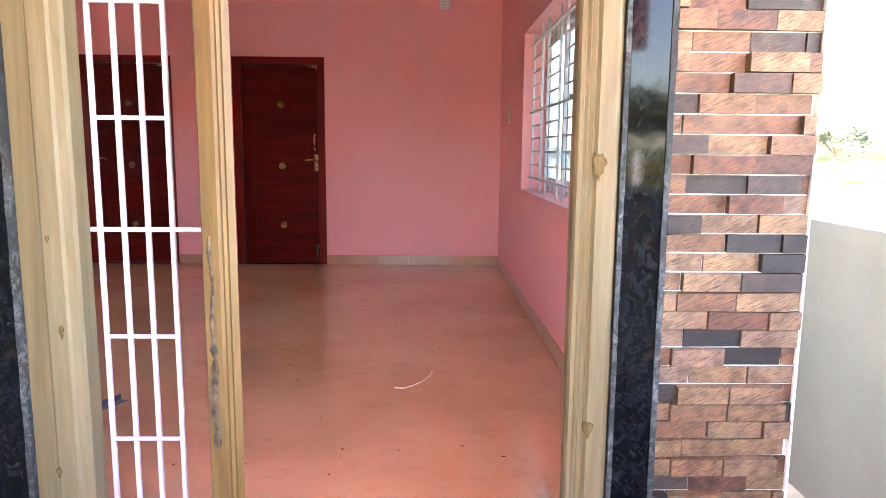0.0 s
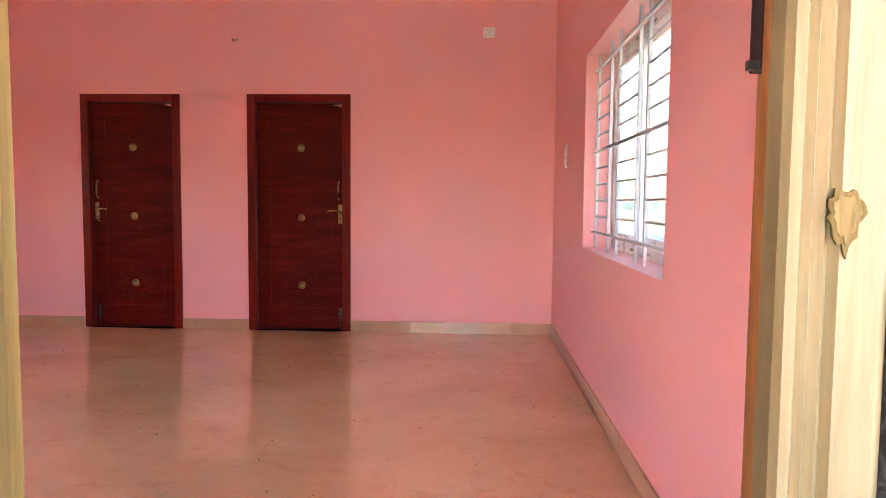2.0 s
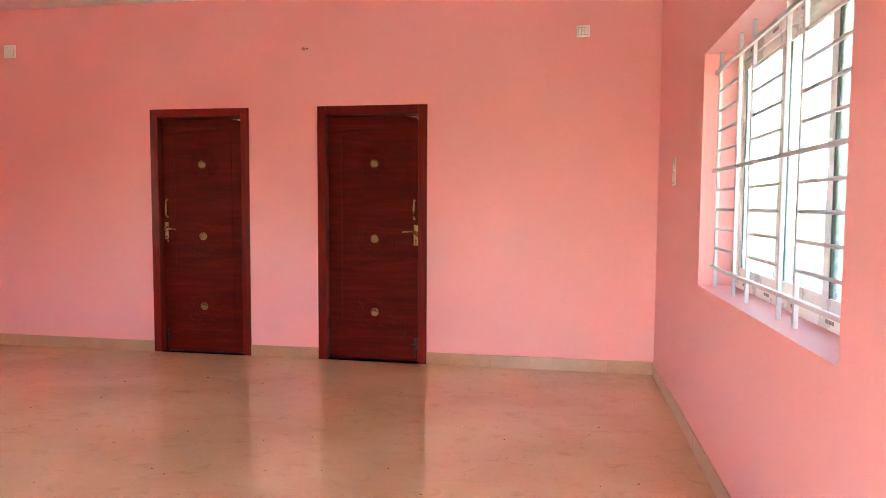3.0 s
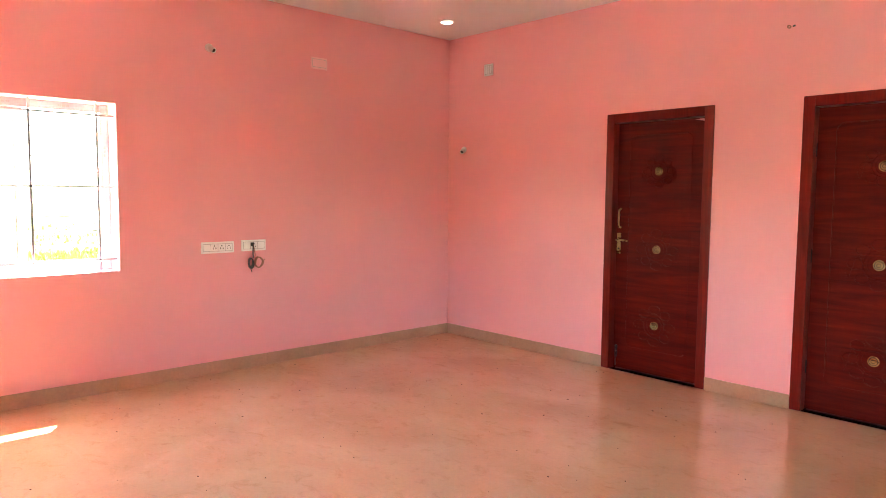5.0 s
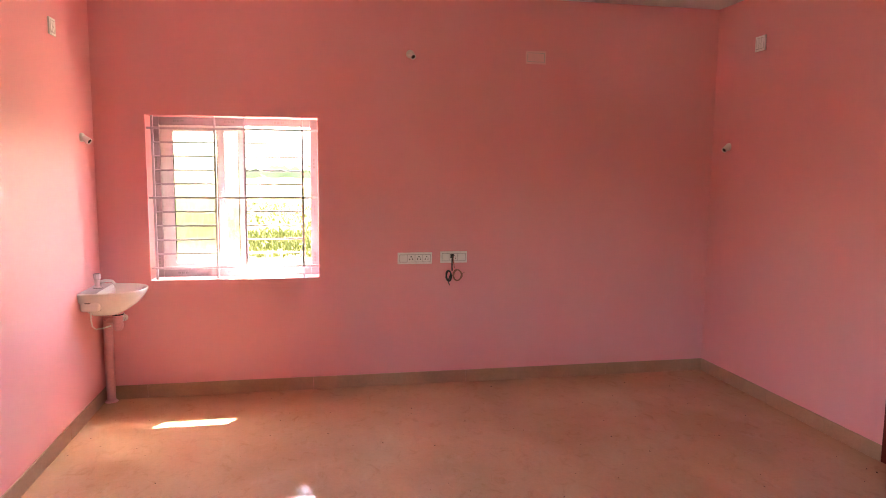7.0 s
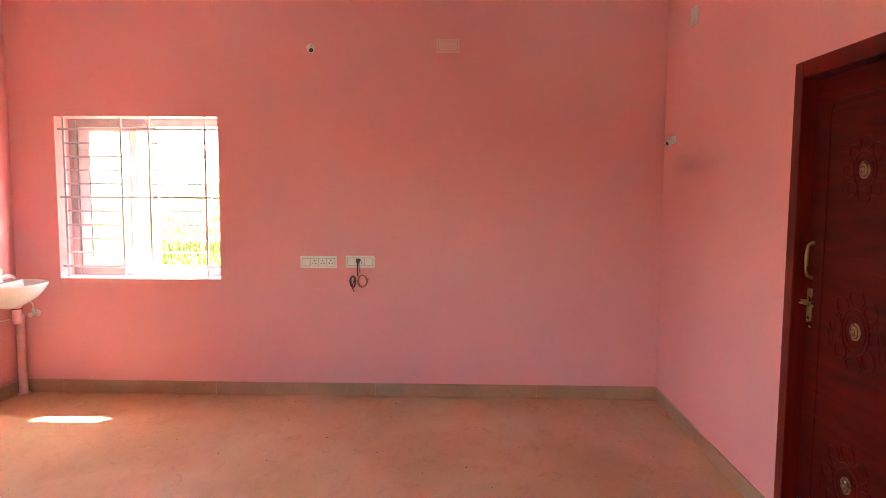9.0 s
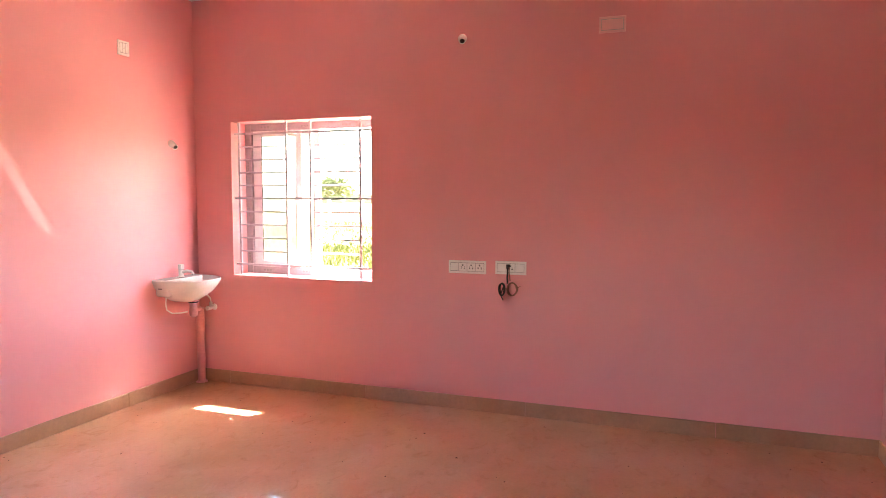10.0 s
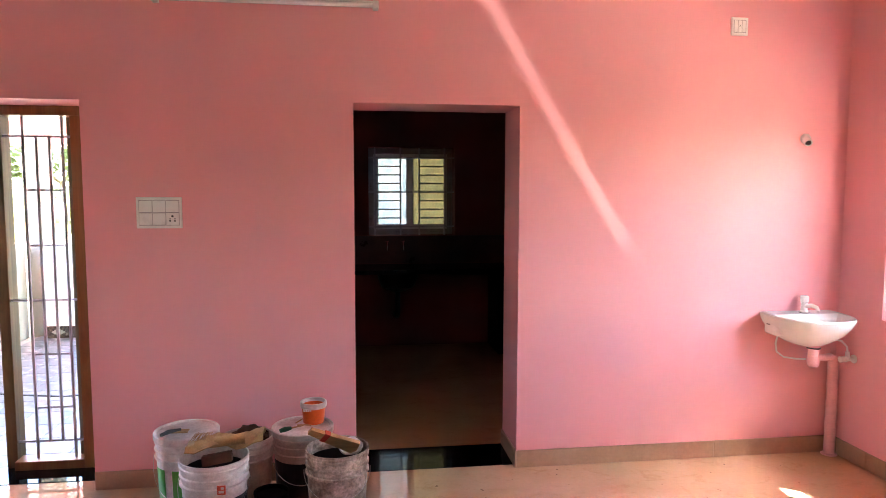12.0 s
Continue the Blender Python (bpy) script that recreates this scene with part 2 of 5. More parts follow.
def glass_material(name, frosted, through_colour=(0.50, 0.52, 0.53), cloudy=0.88, forward=False):
    m, t, p = material(name)
    out = t.nodes["Material Output"]
    t.nodes.remove(p)
    gl, mix = t.nodes.new("ShaderNodeBsdfGlossy"), t.nodes.new("ShaderNodeMixShader")
    gl.inputs["Roughness"].default_value = 0.05
    lw, pw, ad = t.nodes.new("ShaderNodeLayerWeight"), t.nodes.new("ShaderNodeMath"), t.nodes.new("ShaderNodeMath")
    lw.inputs["Blend"].default_value = 0.5
    pw.operation, pw.inputs[1].default_value = "POWER", 5.0
    ad.operation, ad.inputs[1].default_value, ad.inputs[2].default_value = "MULTIPLY_ADD", 0.5, 0.03
    t.links.new(lw.outputs["Facing"], pw.inputs[0])
    t.links.new(pw.outputs[0], ad.inputs[0])
    tp = t.nodes.new("ShaderNodeBsdfTransparent")
    tp.inputs["Color"].default_value = (0.80, 0.85, 0.84, 1)
    body = tp.outputs[0]
    if frosted:
        tp.inputs["Color"].default_value = (*(min(1, 1.3 * c) for c in through_colour), 1)
        tl, mx = t.nodes.new("ShaderNodeBsdfRefraction" if forward else "ShaderNodeBsdfTranslucent"), t.nodes.new("ShaderNodeMixShader")
        if forward:
            tl.inputs["IOR"].default_value, tl.inputs["Roughness"].default_value = 1.25, 0.36
        # pressed reeds and beads make the brightness uneven
        reed = ramp(t, noise_tex(t, 55, 3, 0.5, (1, 1, 0.45)), [(0.35, tuple(c * 0.72 for c in through_colour)), (0.62, through_colour)])
        t.links.new(reed, tl.inputs["Color"])
        pat = ramp(t, noise_tex(t, 70, 3, 0.5), [(0.35, (cloudy * 0.9,) * 3), (0.6, (min(1, cloudy * 1.09),) * 3)])
        t.links.new(pat, mx.inputs["Fac"])
        t.links.new(tp.outputs[0], mx.inputs[1])
        t.links.new(tl.outputs[0], mx.inputs[2])
        body = mx.outputs[0]
    t.links.new(ad.outputs[0], mix.inputs["Fac"])
    t.links.new(body, mix.inputs[1])
    t.links.new(gl.outputs[0], mix.inputs[2])
    t.links.new(mix.outputs[0], out.inputs["Surface"])
    return m


def lamp_material():
    m, t, p = material("led_diffuser")
    p.inputs["Base Color"].default_value = (0.9, 0.9, 0.88, 1)
    p.inputs["Emission Color"].default_value = (1.0, 0.96, 0.88, 1)
    p.inputs["Emission Strength"].default_value = 0.35
    return m


FLOOR = floor_material()
SKIRT = surface("beige_skirting_tile", (0.40, 0.225, 0.132), (0.48, 0.285, 0.175), 0.3, scale=2.2, fine=55, bump=0.0, rough_var=0.03, fine_amt=0.12)
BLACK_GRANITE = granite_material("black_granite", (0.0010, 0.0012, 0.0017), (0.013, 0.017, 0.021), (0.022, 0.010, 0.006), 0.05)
GRANITE_EDGE = granite_material("grey_unpolished_granite", (0.022, 0.026, 0.027), (0.17, 0.185, 0.185), (0.09, 0.09, 0.09), 0.75)
STONE_TILE = stone_tile_material()
GROUT = surface("white_grout", (0.78, 0.76, 0.73), (0.85, 0.83, 0.80), 0.8, bump=0.1)
FROSTED = glass_material("frosted_glass", True, (0.80, 0.82, 0.82), 0.9, True)
GREEN_GLASS = glass_material("pale_green_obscure_glass", True, (0.36, 0.405, 0.39), 0.25)
SMOKED_GLASS = glass_material("grey_reeded_glass", True, (0.27, 0.285, 0.285))
KHAKI_GLASS = glass_material("khaki_filmed_glass", True, (0.17, 0.15, 0.095))
FILM = surface("lilac_grey_protective_film", (0.36, 0.315, 0.35), (0.43, 0.385, 0.42), 0.35, scale=5, fine=120, bump=0.02, fine_amt=0.06)
CLEAR = glass_material("clear_glass", False)
LED = lamp_material()


# ---- mesh helpers ----
def box(bm, a, b):
    x0, y0, z0 = (min(p, q) for p, q in zip(a, b))
    x1, y1, z1 = (max(p, q) for p, q in zip(a, b))
    v = [bm.verts.new(c) for c in ((x0, y0, z0), (x1, y0, z0), (x1, y1, z0), (x0, y1, z0), (x0, y0, z1), (x1, y0, z1), (x1, y1, z1), (x0, y1, z1))]
    return [bm.faces.new([v[i] for i in f]) for f in ((3, 2, 1, 0), (4, 5, 6, 7), (0, 1, 5, 4), (1, 2, 6, 5), (2, 3, 7, 6), (3, 0, 4, 7))]


def soft_box(a, b, r=0.004, seg=2):
    bm = bmesh.new()
    box(bm, a, b)
    size = min(abs(p - q) for p, q in zip(a, b))
    bmesh.ops.bevel(bm, geom=list(bm.edges), offset=min(r, size * 0.45), segments=seg, affect="EDGES", profile=0.5)
    return bm


def rings(bm, loops, close=True, caps=True):
    """Skin between loops of points with equal counts."""
    vs = [[bm.verts.new(p) for p in lp] for lp in loops]
    n = len(vs[0])
    for a, b in zip(vs, vs[1:]):
        for i in range(n if close else n - 1):
            j = (i + 1) % n
            bm.faces.new((a[i], a[j], b[j], b[i]))
    if caps:
        bm.faces.new(vs[0][::-1])
        bm.faces.new(vs[-1])
    return vs


def tube(bm, pts, r, seg=10, caps=True):
    """A round tube along a line of points; r is one radius or one for each point."""
    pts = [Vector(p) for p in pts]
    rs = r if isinstance(r, (list, tuple)) else [r] * len(pts)
    loops, up = [], None
    for i, p in enumerate(pts):
        d = (pts[min(i + 1, len(pts) - 1)] - pts[max(i - 1, 0)]).normalized()
        if up is None:
            up = d.orthogonal().normalized()
        up = (up - d * up.dot(d)).normalized()
        side = d.cross(up)
        loops.append([p + (up * math.cos(k * math.tau / seg) + side * math.sin(k * math.tau / seg)) * rs[i] for k in range(seg)])
    rings(bm, loops, True, caps)


def lathe(bm, centre, axis, profile, seg=24, caps=True):
    """Turned shape: profile rows of (distance along axis, radius)."""
    c, ax = Vector(centre), Vector(axis).normalized()
    u = ax.orthogonal().normalized()
    w = ax.cross(u)
    rings(bm, [[c + ax * h + (u * math.cos(k * math.tau / seg) + w * math.sin(k * math.tau / seg)) * r for k in range(seg)] for h, r in profile], True, caps)


ORIGIN = {}


def part(name, bm, mat, parent=None, label="", smooth=False):
    """Links a bmesh in world coordinates as one mesh object, under a thing or part."""
    o = ORIGIN.get(parent, Vector((0, 0, 0))) if parent else Vector((0, 0, 0))
    bmesh.ops.recalc_face_normals(bm, faces=list(bm.faces))
    bmesh.ops.translate(bm, verts=list(bm.verts), vec=-o)
    me = bpy.data.meshes.new(name)
    bm.to_mesh(me)
    bm.free()
    me.materials.append(mat)
    if smooth:
        me.shade_smooth()
        me.set_sharp_from_angle(angle=radians(38))
    ob = new(name, me)
    if parent:
        ob.parent = parent
        ORIGIN[ob] = o
    if label:
        tagged(ob, label)
    return ob


def thing(name, at, label, category, group="", kind=""):
    ob = new(name)
    ob.empty_display_size = 0.05
    ob.location = at
    ORIGIN[ob] = Vector(at)
    return tagged(ob, label, category, group, kind)


def solid(name, bm, mat, label, category="", kind="structure", smooth=False):
    return tagged(part(name, bm, mat, None, label, smooth), label, category, "", kind)


def wall(name, mat, along, a0, a1, b0, b1, z0, z1, holes, label, outer=None):
    """A wall along 'x' or 'y' from a0 to a1, b0 to b1 thick, with rectangular holes (from, to, bottom, top) through it."""
    us = sorted({a0, a1, *(h[0] for h in holes), *(h[1] for h in holes)})
    zs = sorted({z0, z1, *(h[2] for h in holes), *(h[3] for h in holes)})
    us, zs = [u for u in us if a0 <= u <= a1], [z for z in zs if z0 <= z <= z1]

    def full(i, k):
        if not (0 <= i < len(us) - 1 and 0 <= k < len(zs) - 1):
            return False
        u, z = (us[i] + us[i + 1]) / 2, (zs[k] + zs[k + 1]) / 2
        return not any(h[0] < u < h[1] and h[2] < z < h[3] for h in holes)

    bm = bmesh.new()
    cache = {}

    def vert(u, b, z):
        key = (u, b, z)
        if key not in cache:
            cache[key] = bm.verts.new((u, b, z) if along == "x" else (b, u, z))
        return cache[key]

    for i in range(len(us) - 1):
        for k in range(len(zs) - 1):
            if not full(i, k):
                continue
            u, v, p, q = us[i], us[i + 1], zs[k], zs[k + 1]
            for b in (b0, b1):
                face = bm.faces.new([vert(u, b, p), vert(v, b, p), vert(v, b, q), vert(u, b, q)])
                face.material_index = 1 if b == outer else 0
            for di, dk, e in ((-1, 0, ((u, p), (u, q))), (1, 0, ((v, p), (v, q))), (0, -1, ((u, p), (v, p))), (0, 1, ((u, q), (v, q)))):
                if not full(i + di, k + dk):
                    (c, d), (f, g) = e
                    bm.faces.new([vert(c, b0, d), vert(f, b0, g), vert(f, b1, g), vert(c, b1, d)])
    ob = solid(name, bm, mat, label)
    if outer is not None:
        ob.data.materials.append(CREAM)
    return ob


def slab(name, mat, a, b, label):
    bm = bmesh.new()
    box(bm, a, b)
    return solid(name, bm, mat, label)


# ---- setting: walls, floors, ceiling ----
DOORS = ((-2.66, -1.755), (-1.15, -0.228))
W_WIN, E_WIN, K_WIN = (3.150, 4.352, 0.870, 2.058), (4.085, 5.944, 0.885, 2.082), (-2.722, -1.850, 1.122, 2.006)
wall("wall_north", PINK, "x", WEST_OUT, EAST_OUT, NORTH, NORTH + 0.15, GROUND_Z, TOP, [(a, b, -0.06, 2.1) for a, b in DOORS], "pink painted plaster wall with two door openings")
wall("wall_west", PINK, "y", KITCHEN_S, NORTH, WEST_OUT, WEST, GROUND_Z, TOP, [W_WIN], "pink painted plaster wall with a window opening", WEST_OUT)
wall("wall_east", PINK, "y", FRONT + 0.03, NORTH, EAST, EAST_OUT, GROUND_Z, TOP, [E_WIN], "pink painted plaster wall with a wide window opening", EAST_OUT)
wall("wall_south", PINK, "x", WEST, EAST, FRONT + 0.03, SOUTH, GROUND_Z, TOP, [(-2.60, -1.695, -0.06, 2.04), (-0.328, 1.36, -0.06, 2.03)], "pink painted plaster wall with kitchen opening and entrance")
wall("wall_kitchen_south", KITCHEN_DIM_PAINT, "x", WEST, KITCHEN_E + 0.2, KITCHEN_S - 0.23, KITCHEN_S, GROUND_Z, TOP, [K_WIN], "kitchen wall, plaster coloured dark maroon for the room's dimness, with a small window", KITCHEN_S - 0.23)
wall("wall_kitchen_east", KITCHEN_DIM_PAINT, "y", KITCHEN_S, FRONT + 0.03, KITCHEN_E, KITCHEN_E + 0.2, GROUND_Z, TOP, [], "plain kitchen side wall", KITCHEN_E + 0.2)
# three unseen walls added so no daylight leaks under the closed doors
wall("wall_unseen_back", PINK, "x", WEST_OUT, EAST_OUT, NORTH + 2.6, NORTH + 2.8, GROUND_Z, TOP, [], "unseen back wall added behind the doors to keep daylight out")
wall("wall_unseen_west", PINK, "y", NORTH + 0.15, NORTH + 2.6, WEST_OUT, WEST, GROUND_Z, TOP, [], "unseen side wall added behind the doors to keep daylight out")
wall("wall_unseen_east", PINK, "y", NORTH + 0.15, NORTH + 2.6, EAST, EAST_OUT, GROUND_Z, TOP, [], "unseen side wall added behind the doors to keep daylight out")
slab("ceiling", WHITE_PAINT, (WEST_OUT, KITCHEN_S - 0.23, TOP), (EAST_OUT, NORTH + 2.8, TOP + 0.03), "white painted flat ceiling")
slab("roof_slab", CONCRETE, (WEST_OUT - 0.1, KITCHEN_S - 0.4, TOP + 0.03), (EAST_OUT + 0.1, NORTH + 2.9, TOP + 0.2), "grey concrete roof slab")
slab("floor", FLOOR, (WEST, SOUTH, -0.12), (EAST, NORTH, 0.0), "polished beige mottled floor, dusty with paint specks")
slab("floor_kitchen", FLOOR, (WEST, KITCHEN_S, -0.12), (KITCHEN_E, FRONT + 0.03, 0.0), "polished beige kitchen floor")
slab("floor_bedroom", FLOOR, (WEST, NORTH + 0.15, -0.12), (EAST, NORTH + 2.6, 0.0), "beige floor of the rooms behind the doors")
slab("threshold_kitchen", BLACK_GRANITE, (-2.60, FRONT + 0.03, -0.1), (-1.695, SOUTH - 0.04, 0.004), "polished black granite threshold slab")
slab("threshold_kitchen_edge", FLOOR, (-2.60, SOUTH - 0.04, -0.1), (-1.695, SOUTH, 0.0), "beige floor strip beside the granite threshold")
slab("threshold_entrance", BLACK_GRANITE, (-0.328, FRONT + 0.03, -0.1), (1.36, SOUTH - 0.12, 0.004), "polished black granite entrance threshold")
slab("floor_entrance", FLOOR, (-0.328, SOUTH - 0.12, -0.1), (1.36, SOUTH, 0.0), "polished beige floor strip inside the entrance")
for i, (a, b) in enumerate(DOORS):
    slab("threshold_door_%d" % (i + 1), BLACK_GRANITE, (a, NORTH, -0.1), (b, NORTH + 0.15, 0.002), "dark granite strip under a door")


def skirting(along, a0, a1, wallpos, inward, pieces):
    """Skirting tiles end to end along a wall."""
    root = thing("baseboard", ((a0 + a1) / 2, wallpos, 0) if along == "x" else (wallpos, (a0 + a1) / 2, 0), "beige polished stone skirting at the foot of a pink wall", "skirting", "", "structure")
    cuts = [a0, *[p for p in pieces if a0 < p < a1], a1]
    for p, q in zip(cuts, cuts[1:]):
        lo, hi = wallpos, wallpos + inward * 0.011
        h = 0.098 + random.uniform(-0.0015, 0.0015)
        a, b = ((p + 0.001, lo, 0), (q - 0.001, hi, h)) if along == "x" else ((lo, p + 0.001, 0), (hi, q - 0.001, h))
        part("skirting_tile", soft_box(a, b, 0.002, 1), SKIRT, root)


skirting("y", SOUTH, NORTH, WEST, 1, [2.6 + 1.2 * i + 0.5 for i in range(5)])
skirting("y", SOUTH, NORTH, EAST, -1, [3.5, 4.7, 5.9, 7.1])
skirting("x", WEST + 0.011, -2.66, NORTH, -1, [-3.7])
skirting("x", -1.755, -1.15, NORTH, -1, [])
skirting("x", -0.228, EAST - 0.011, NORTH, -1, [0.31, 0.62, 1.2])
skirting("x", WEST + 0.011, -2.60, SOUTH, 1, [-3.8])
skirting("x", -1.695, -0.328, SOUTH, 1, [-1.0])
skirting("y", FRONT + 0.03, SOUTH + 0.011, -2.60, 1, [])


# ---- windows and grilles ----
def placed(side):
    """Point from (along the wall, depth out of the room, height)."""
    return {"west": lambda u, d, z: (WEST - d, u, z), "east": lambda u, d, z: (EAST + d, u, z), "kitchen": lambda u, d, z: (u, KITCHEN_S - d, z)}[side]


def bar(at, u0, u1, d0, d1, z0, z1, r=0.003):
    return soft_box(at(u0, d0, z0), at(u1, d1, z1), r, 1)


def window(name, side, hole, sashes, panes, label, frame_mat=UPVC):
    """uPVC frame at the outer face; sashes: (from, to, track) ; panes: the glass of each sash."""
    at = placed(side)
    u0, u1, z0, z1 = hole
    mid = (u0 + u1) / 2
    root = thing(name, at(mid, 0.2, z0), label, "window", "", "structure")
    f, d0, d1 = 0.058, 0.176, 0.232
    for n, (a, b, p, q) in (("frame_jamb", (u0, u0 + f, z0, z1)), ("frame_jamb", (u1 - f, u1, z0, z1)), ("frame_head", (u0 + f, u1 - f, z1 - f, z1)), ("frame_sill", (u0 + f, u1 - f, z0, z0 + f))):
        fr = part(n, bar(at, a, b, d0, d1, p, q), frame_mat, root)
        long_u = (b - a) > (q - p)
        bm = bmesh.new()
        run = (b - a) if long_u else (q - p)
        step = 0.36
        k = 0.10
        while k < run - 0.08:
            for j, w in enumerate((0.010, 0.007, 0.012, 0.006, 0.010, 0.008)):
                o = k + j * 0.013
                if long_u:
                    box(bm, at(a + o, d0 - 0.0012, p + 0.022), at(a + o + w, d0 + 0.001, p + 0.036))
                else:
                    box(bm, at(a + 0.022, d0 - 0.0012, p + o), at(a + 0.036, d0 + 0.001, p + o + w))
            k += step
        part("film_print", bm, INK_AND_GAP_SHADE, fr, "grey print on protective film")
    for i, (a, b, track) in enumerate(sashes):
        s0 = d0 + 0.008 + track * 0.020
        s1, w = s0 + 0.018, 0.052
        p, q = z0 + f - 0.006, z1 - f + 0.006
        bm = bmesh.new()
        for c in ((a, a + w, p, q), (b - w, b, p, q), (a + w, b - w, p, p + w), (a + w, b - w, q - w, q)):
            box(bm, at(c[0], s0, c[2]), at(c[1], s1, c[3]))
        sash = part("sash", bm, UPVC, root)
        g = part("pane", bar(at, a + w, b - w, s0 + 0.006, s0 + 0.011, p + w, q - w, 0.0005), panes[i], sash, "clear glass" if panes[i] is CLEAR else "obscure glass")
        bm = bmesh.new()
        for c in ((a + w, a + w + 0.006, p + w, q - w), (b - w - 0.006, b - w, p + w, q - w)):
            box(bm, at(c[0], s0 + 0.002, c[2]), at(c[1], s0 + 0.0055, c[3]))
        part("gasket", bm, BLACK_PLASTIC, sash)
        part("sash_latch", bar(at, b - 0.036, b - 0.016, s0 - 0.008, s0 + 0.002, (p + q) / 2 - 0.05, (p + q) / 2 + 0.05, 0.004), UPVC, sash)
    return root


def grille(side, hole, posts, pairs, levels, rungs, depth, label, r=0.0082):
    """Welded window bars: posts up, three long bars across, short rungs between pairs of posts."""
    at = placed(side)
    u0, u1, z0, z1 = hole
    root = thing("window_grille", at((u0 + u1) / 2, depth, z0), label, "window grille")
    for u in posts:
        part("upright", bar(at, u - r, u + r, depth - r, depth + r, z0, z1, 0.002), GRILLE, root)
    for z in levels:
        part("long_bar", bar(at, u0, u1, depth - r * 2.6, depth - r * 0.9, z - r, z + r, 0.002), GRILLE, root)
    for a, b in pairs:
        for lo, hi in zip(levels, levels[1:]):
            for k in range(1, rungs + 1):
                z = lo + (hi - lo) * k / (rungs + 1)
                bm = bmesh.new()
                tube(bm, [at(a, depth, z), at(b, depth, z)], r * 0.85, 6)
                part("rung", bm, GRILLE, root, smooth=True)
    return root


window("window_1", "west", W_WIN, [(3.245, 3.665, 0), (3.20, 3.815, 1)], (CLEAR, FROSTED), "white sliding window half open, film still on the frame", FILM)
grille("west", W_WIN, (3.185, 3.612, 3.822, 4.238), ((3.185, 3.612), (3.822, 4.238)), (0.955, 1.470, 1.968), 4, 0.055, "white enamelled steel window bars in a pink reveal")
window("window_2", "east", E_WIN, [(5.235, 5.90, 0), (4.66, 5.30, 1), (4.13, 4.74, 0)], (GREEN_GLASS,) * 3, "wide white three-panel sliding window with pale green glass")
grille("east", E_WIN, (5.905, 5.515, 5.285, 4.845, 4.665, 4.215), ((5.905, 5.515), (5.285, 4.845), (4.665, 4.215)), (0.985, 1.482, 1.985), 4, 0.075, "white enamelled steel window bars before a wide window")
window("window_3", "kitchen", K_WIN, [(-2.69, -2.26, 0), (-2.30, -1.90, 1)], (KHAKI_GLASS, SMOKED_GLASS), "small sliding kitchen window with obscure glass", FILM)
grille("kitchen", K_WIN, (-2.625, -2.367, -2.175, -1.917), ((-2.625, -2.367), (-2.175, -1.917)), (1.210, 1.560, 1.905), 3, 0.075, "dark-looking steel bars of the kitchen window")
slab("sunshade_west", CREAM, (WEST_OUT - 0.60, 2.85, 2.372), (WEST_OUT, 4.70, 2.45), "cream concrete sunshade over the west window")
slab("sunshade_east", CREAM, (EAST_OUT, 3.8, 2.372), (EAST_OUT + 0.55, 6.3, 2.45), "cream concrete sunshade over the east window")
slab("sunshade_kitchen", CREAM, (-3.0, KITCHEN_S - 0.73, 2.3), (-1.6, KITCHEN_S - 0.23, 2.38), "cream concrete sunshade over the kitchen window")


# ---- inner doors ----
def flower(bm, x, y, z, r):
    """Carved ring of petals round a stud."""
    def loop(pts, w):
        tube(bm, pts + [pts[0]], w * 1.7, 5, False)
    for rad, w in ((r * 0.40, 0.0022), (r * 0.55, 0.0028)):
        loop([(x + rad * math.cos(a), y, z + rad * math.sin(a)) for a in [i * math.tau / 30 for i in range(30)]], w)
    for k in range(8):
        c = k * math.tau / 8
        cx, cz = x + r * 0.80 * math.cos(c), z + r * 0.78 * math.sin(c)
        loop([(cx + r * 0.24 * math.cos(a) * (1 if k % 2 else 1.2), y, cz + r * 0.20 * math.sin(a)) for a in [i * math.tau / 14 for i in range(14)]], 0.0026)
    for s in (-1, 1):
        tube(bm, [(x + s * r * (0.55 + 0.6 * i / 12), y, z + r * 0.9 * math.sin(i * 0.5) * (0.3 + i / 30)) for i in range(13)], 0.0025, 5)


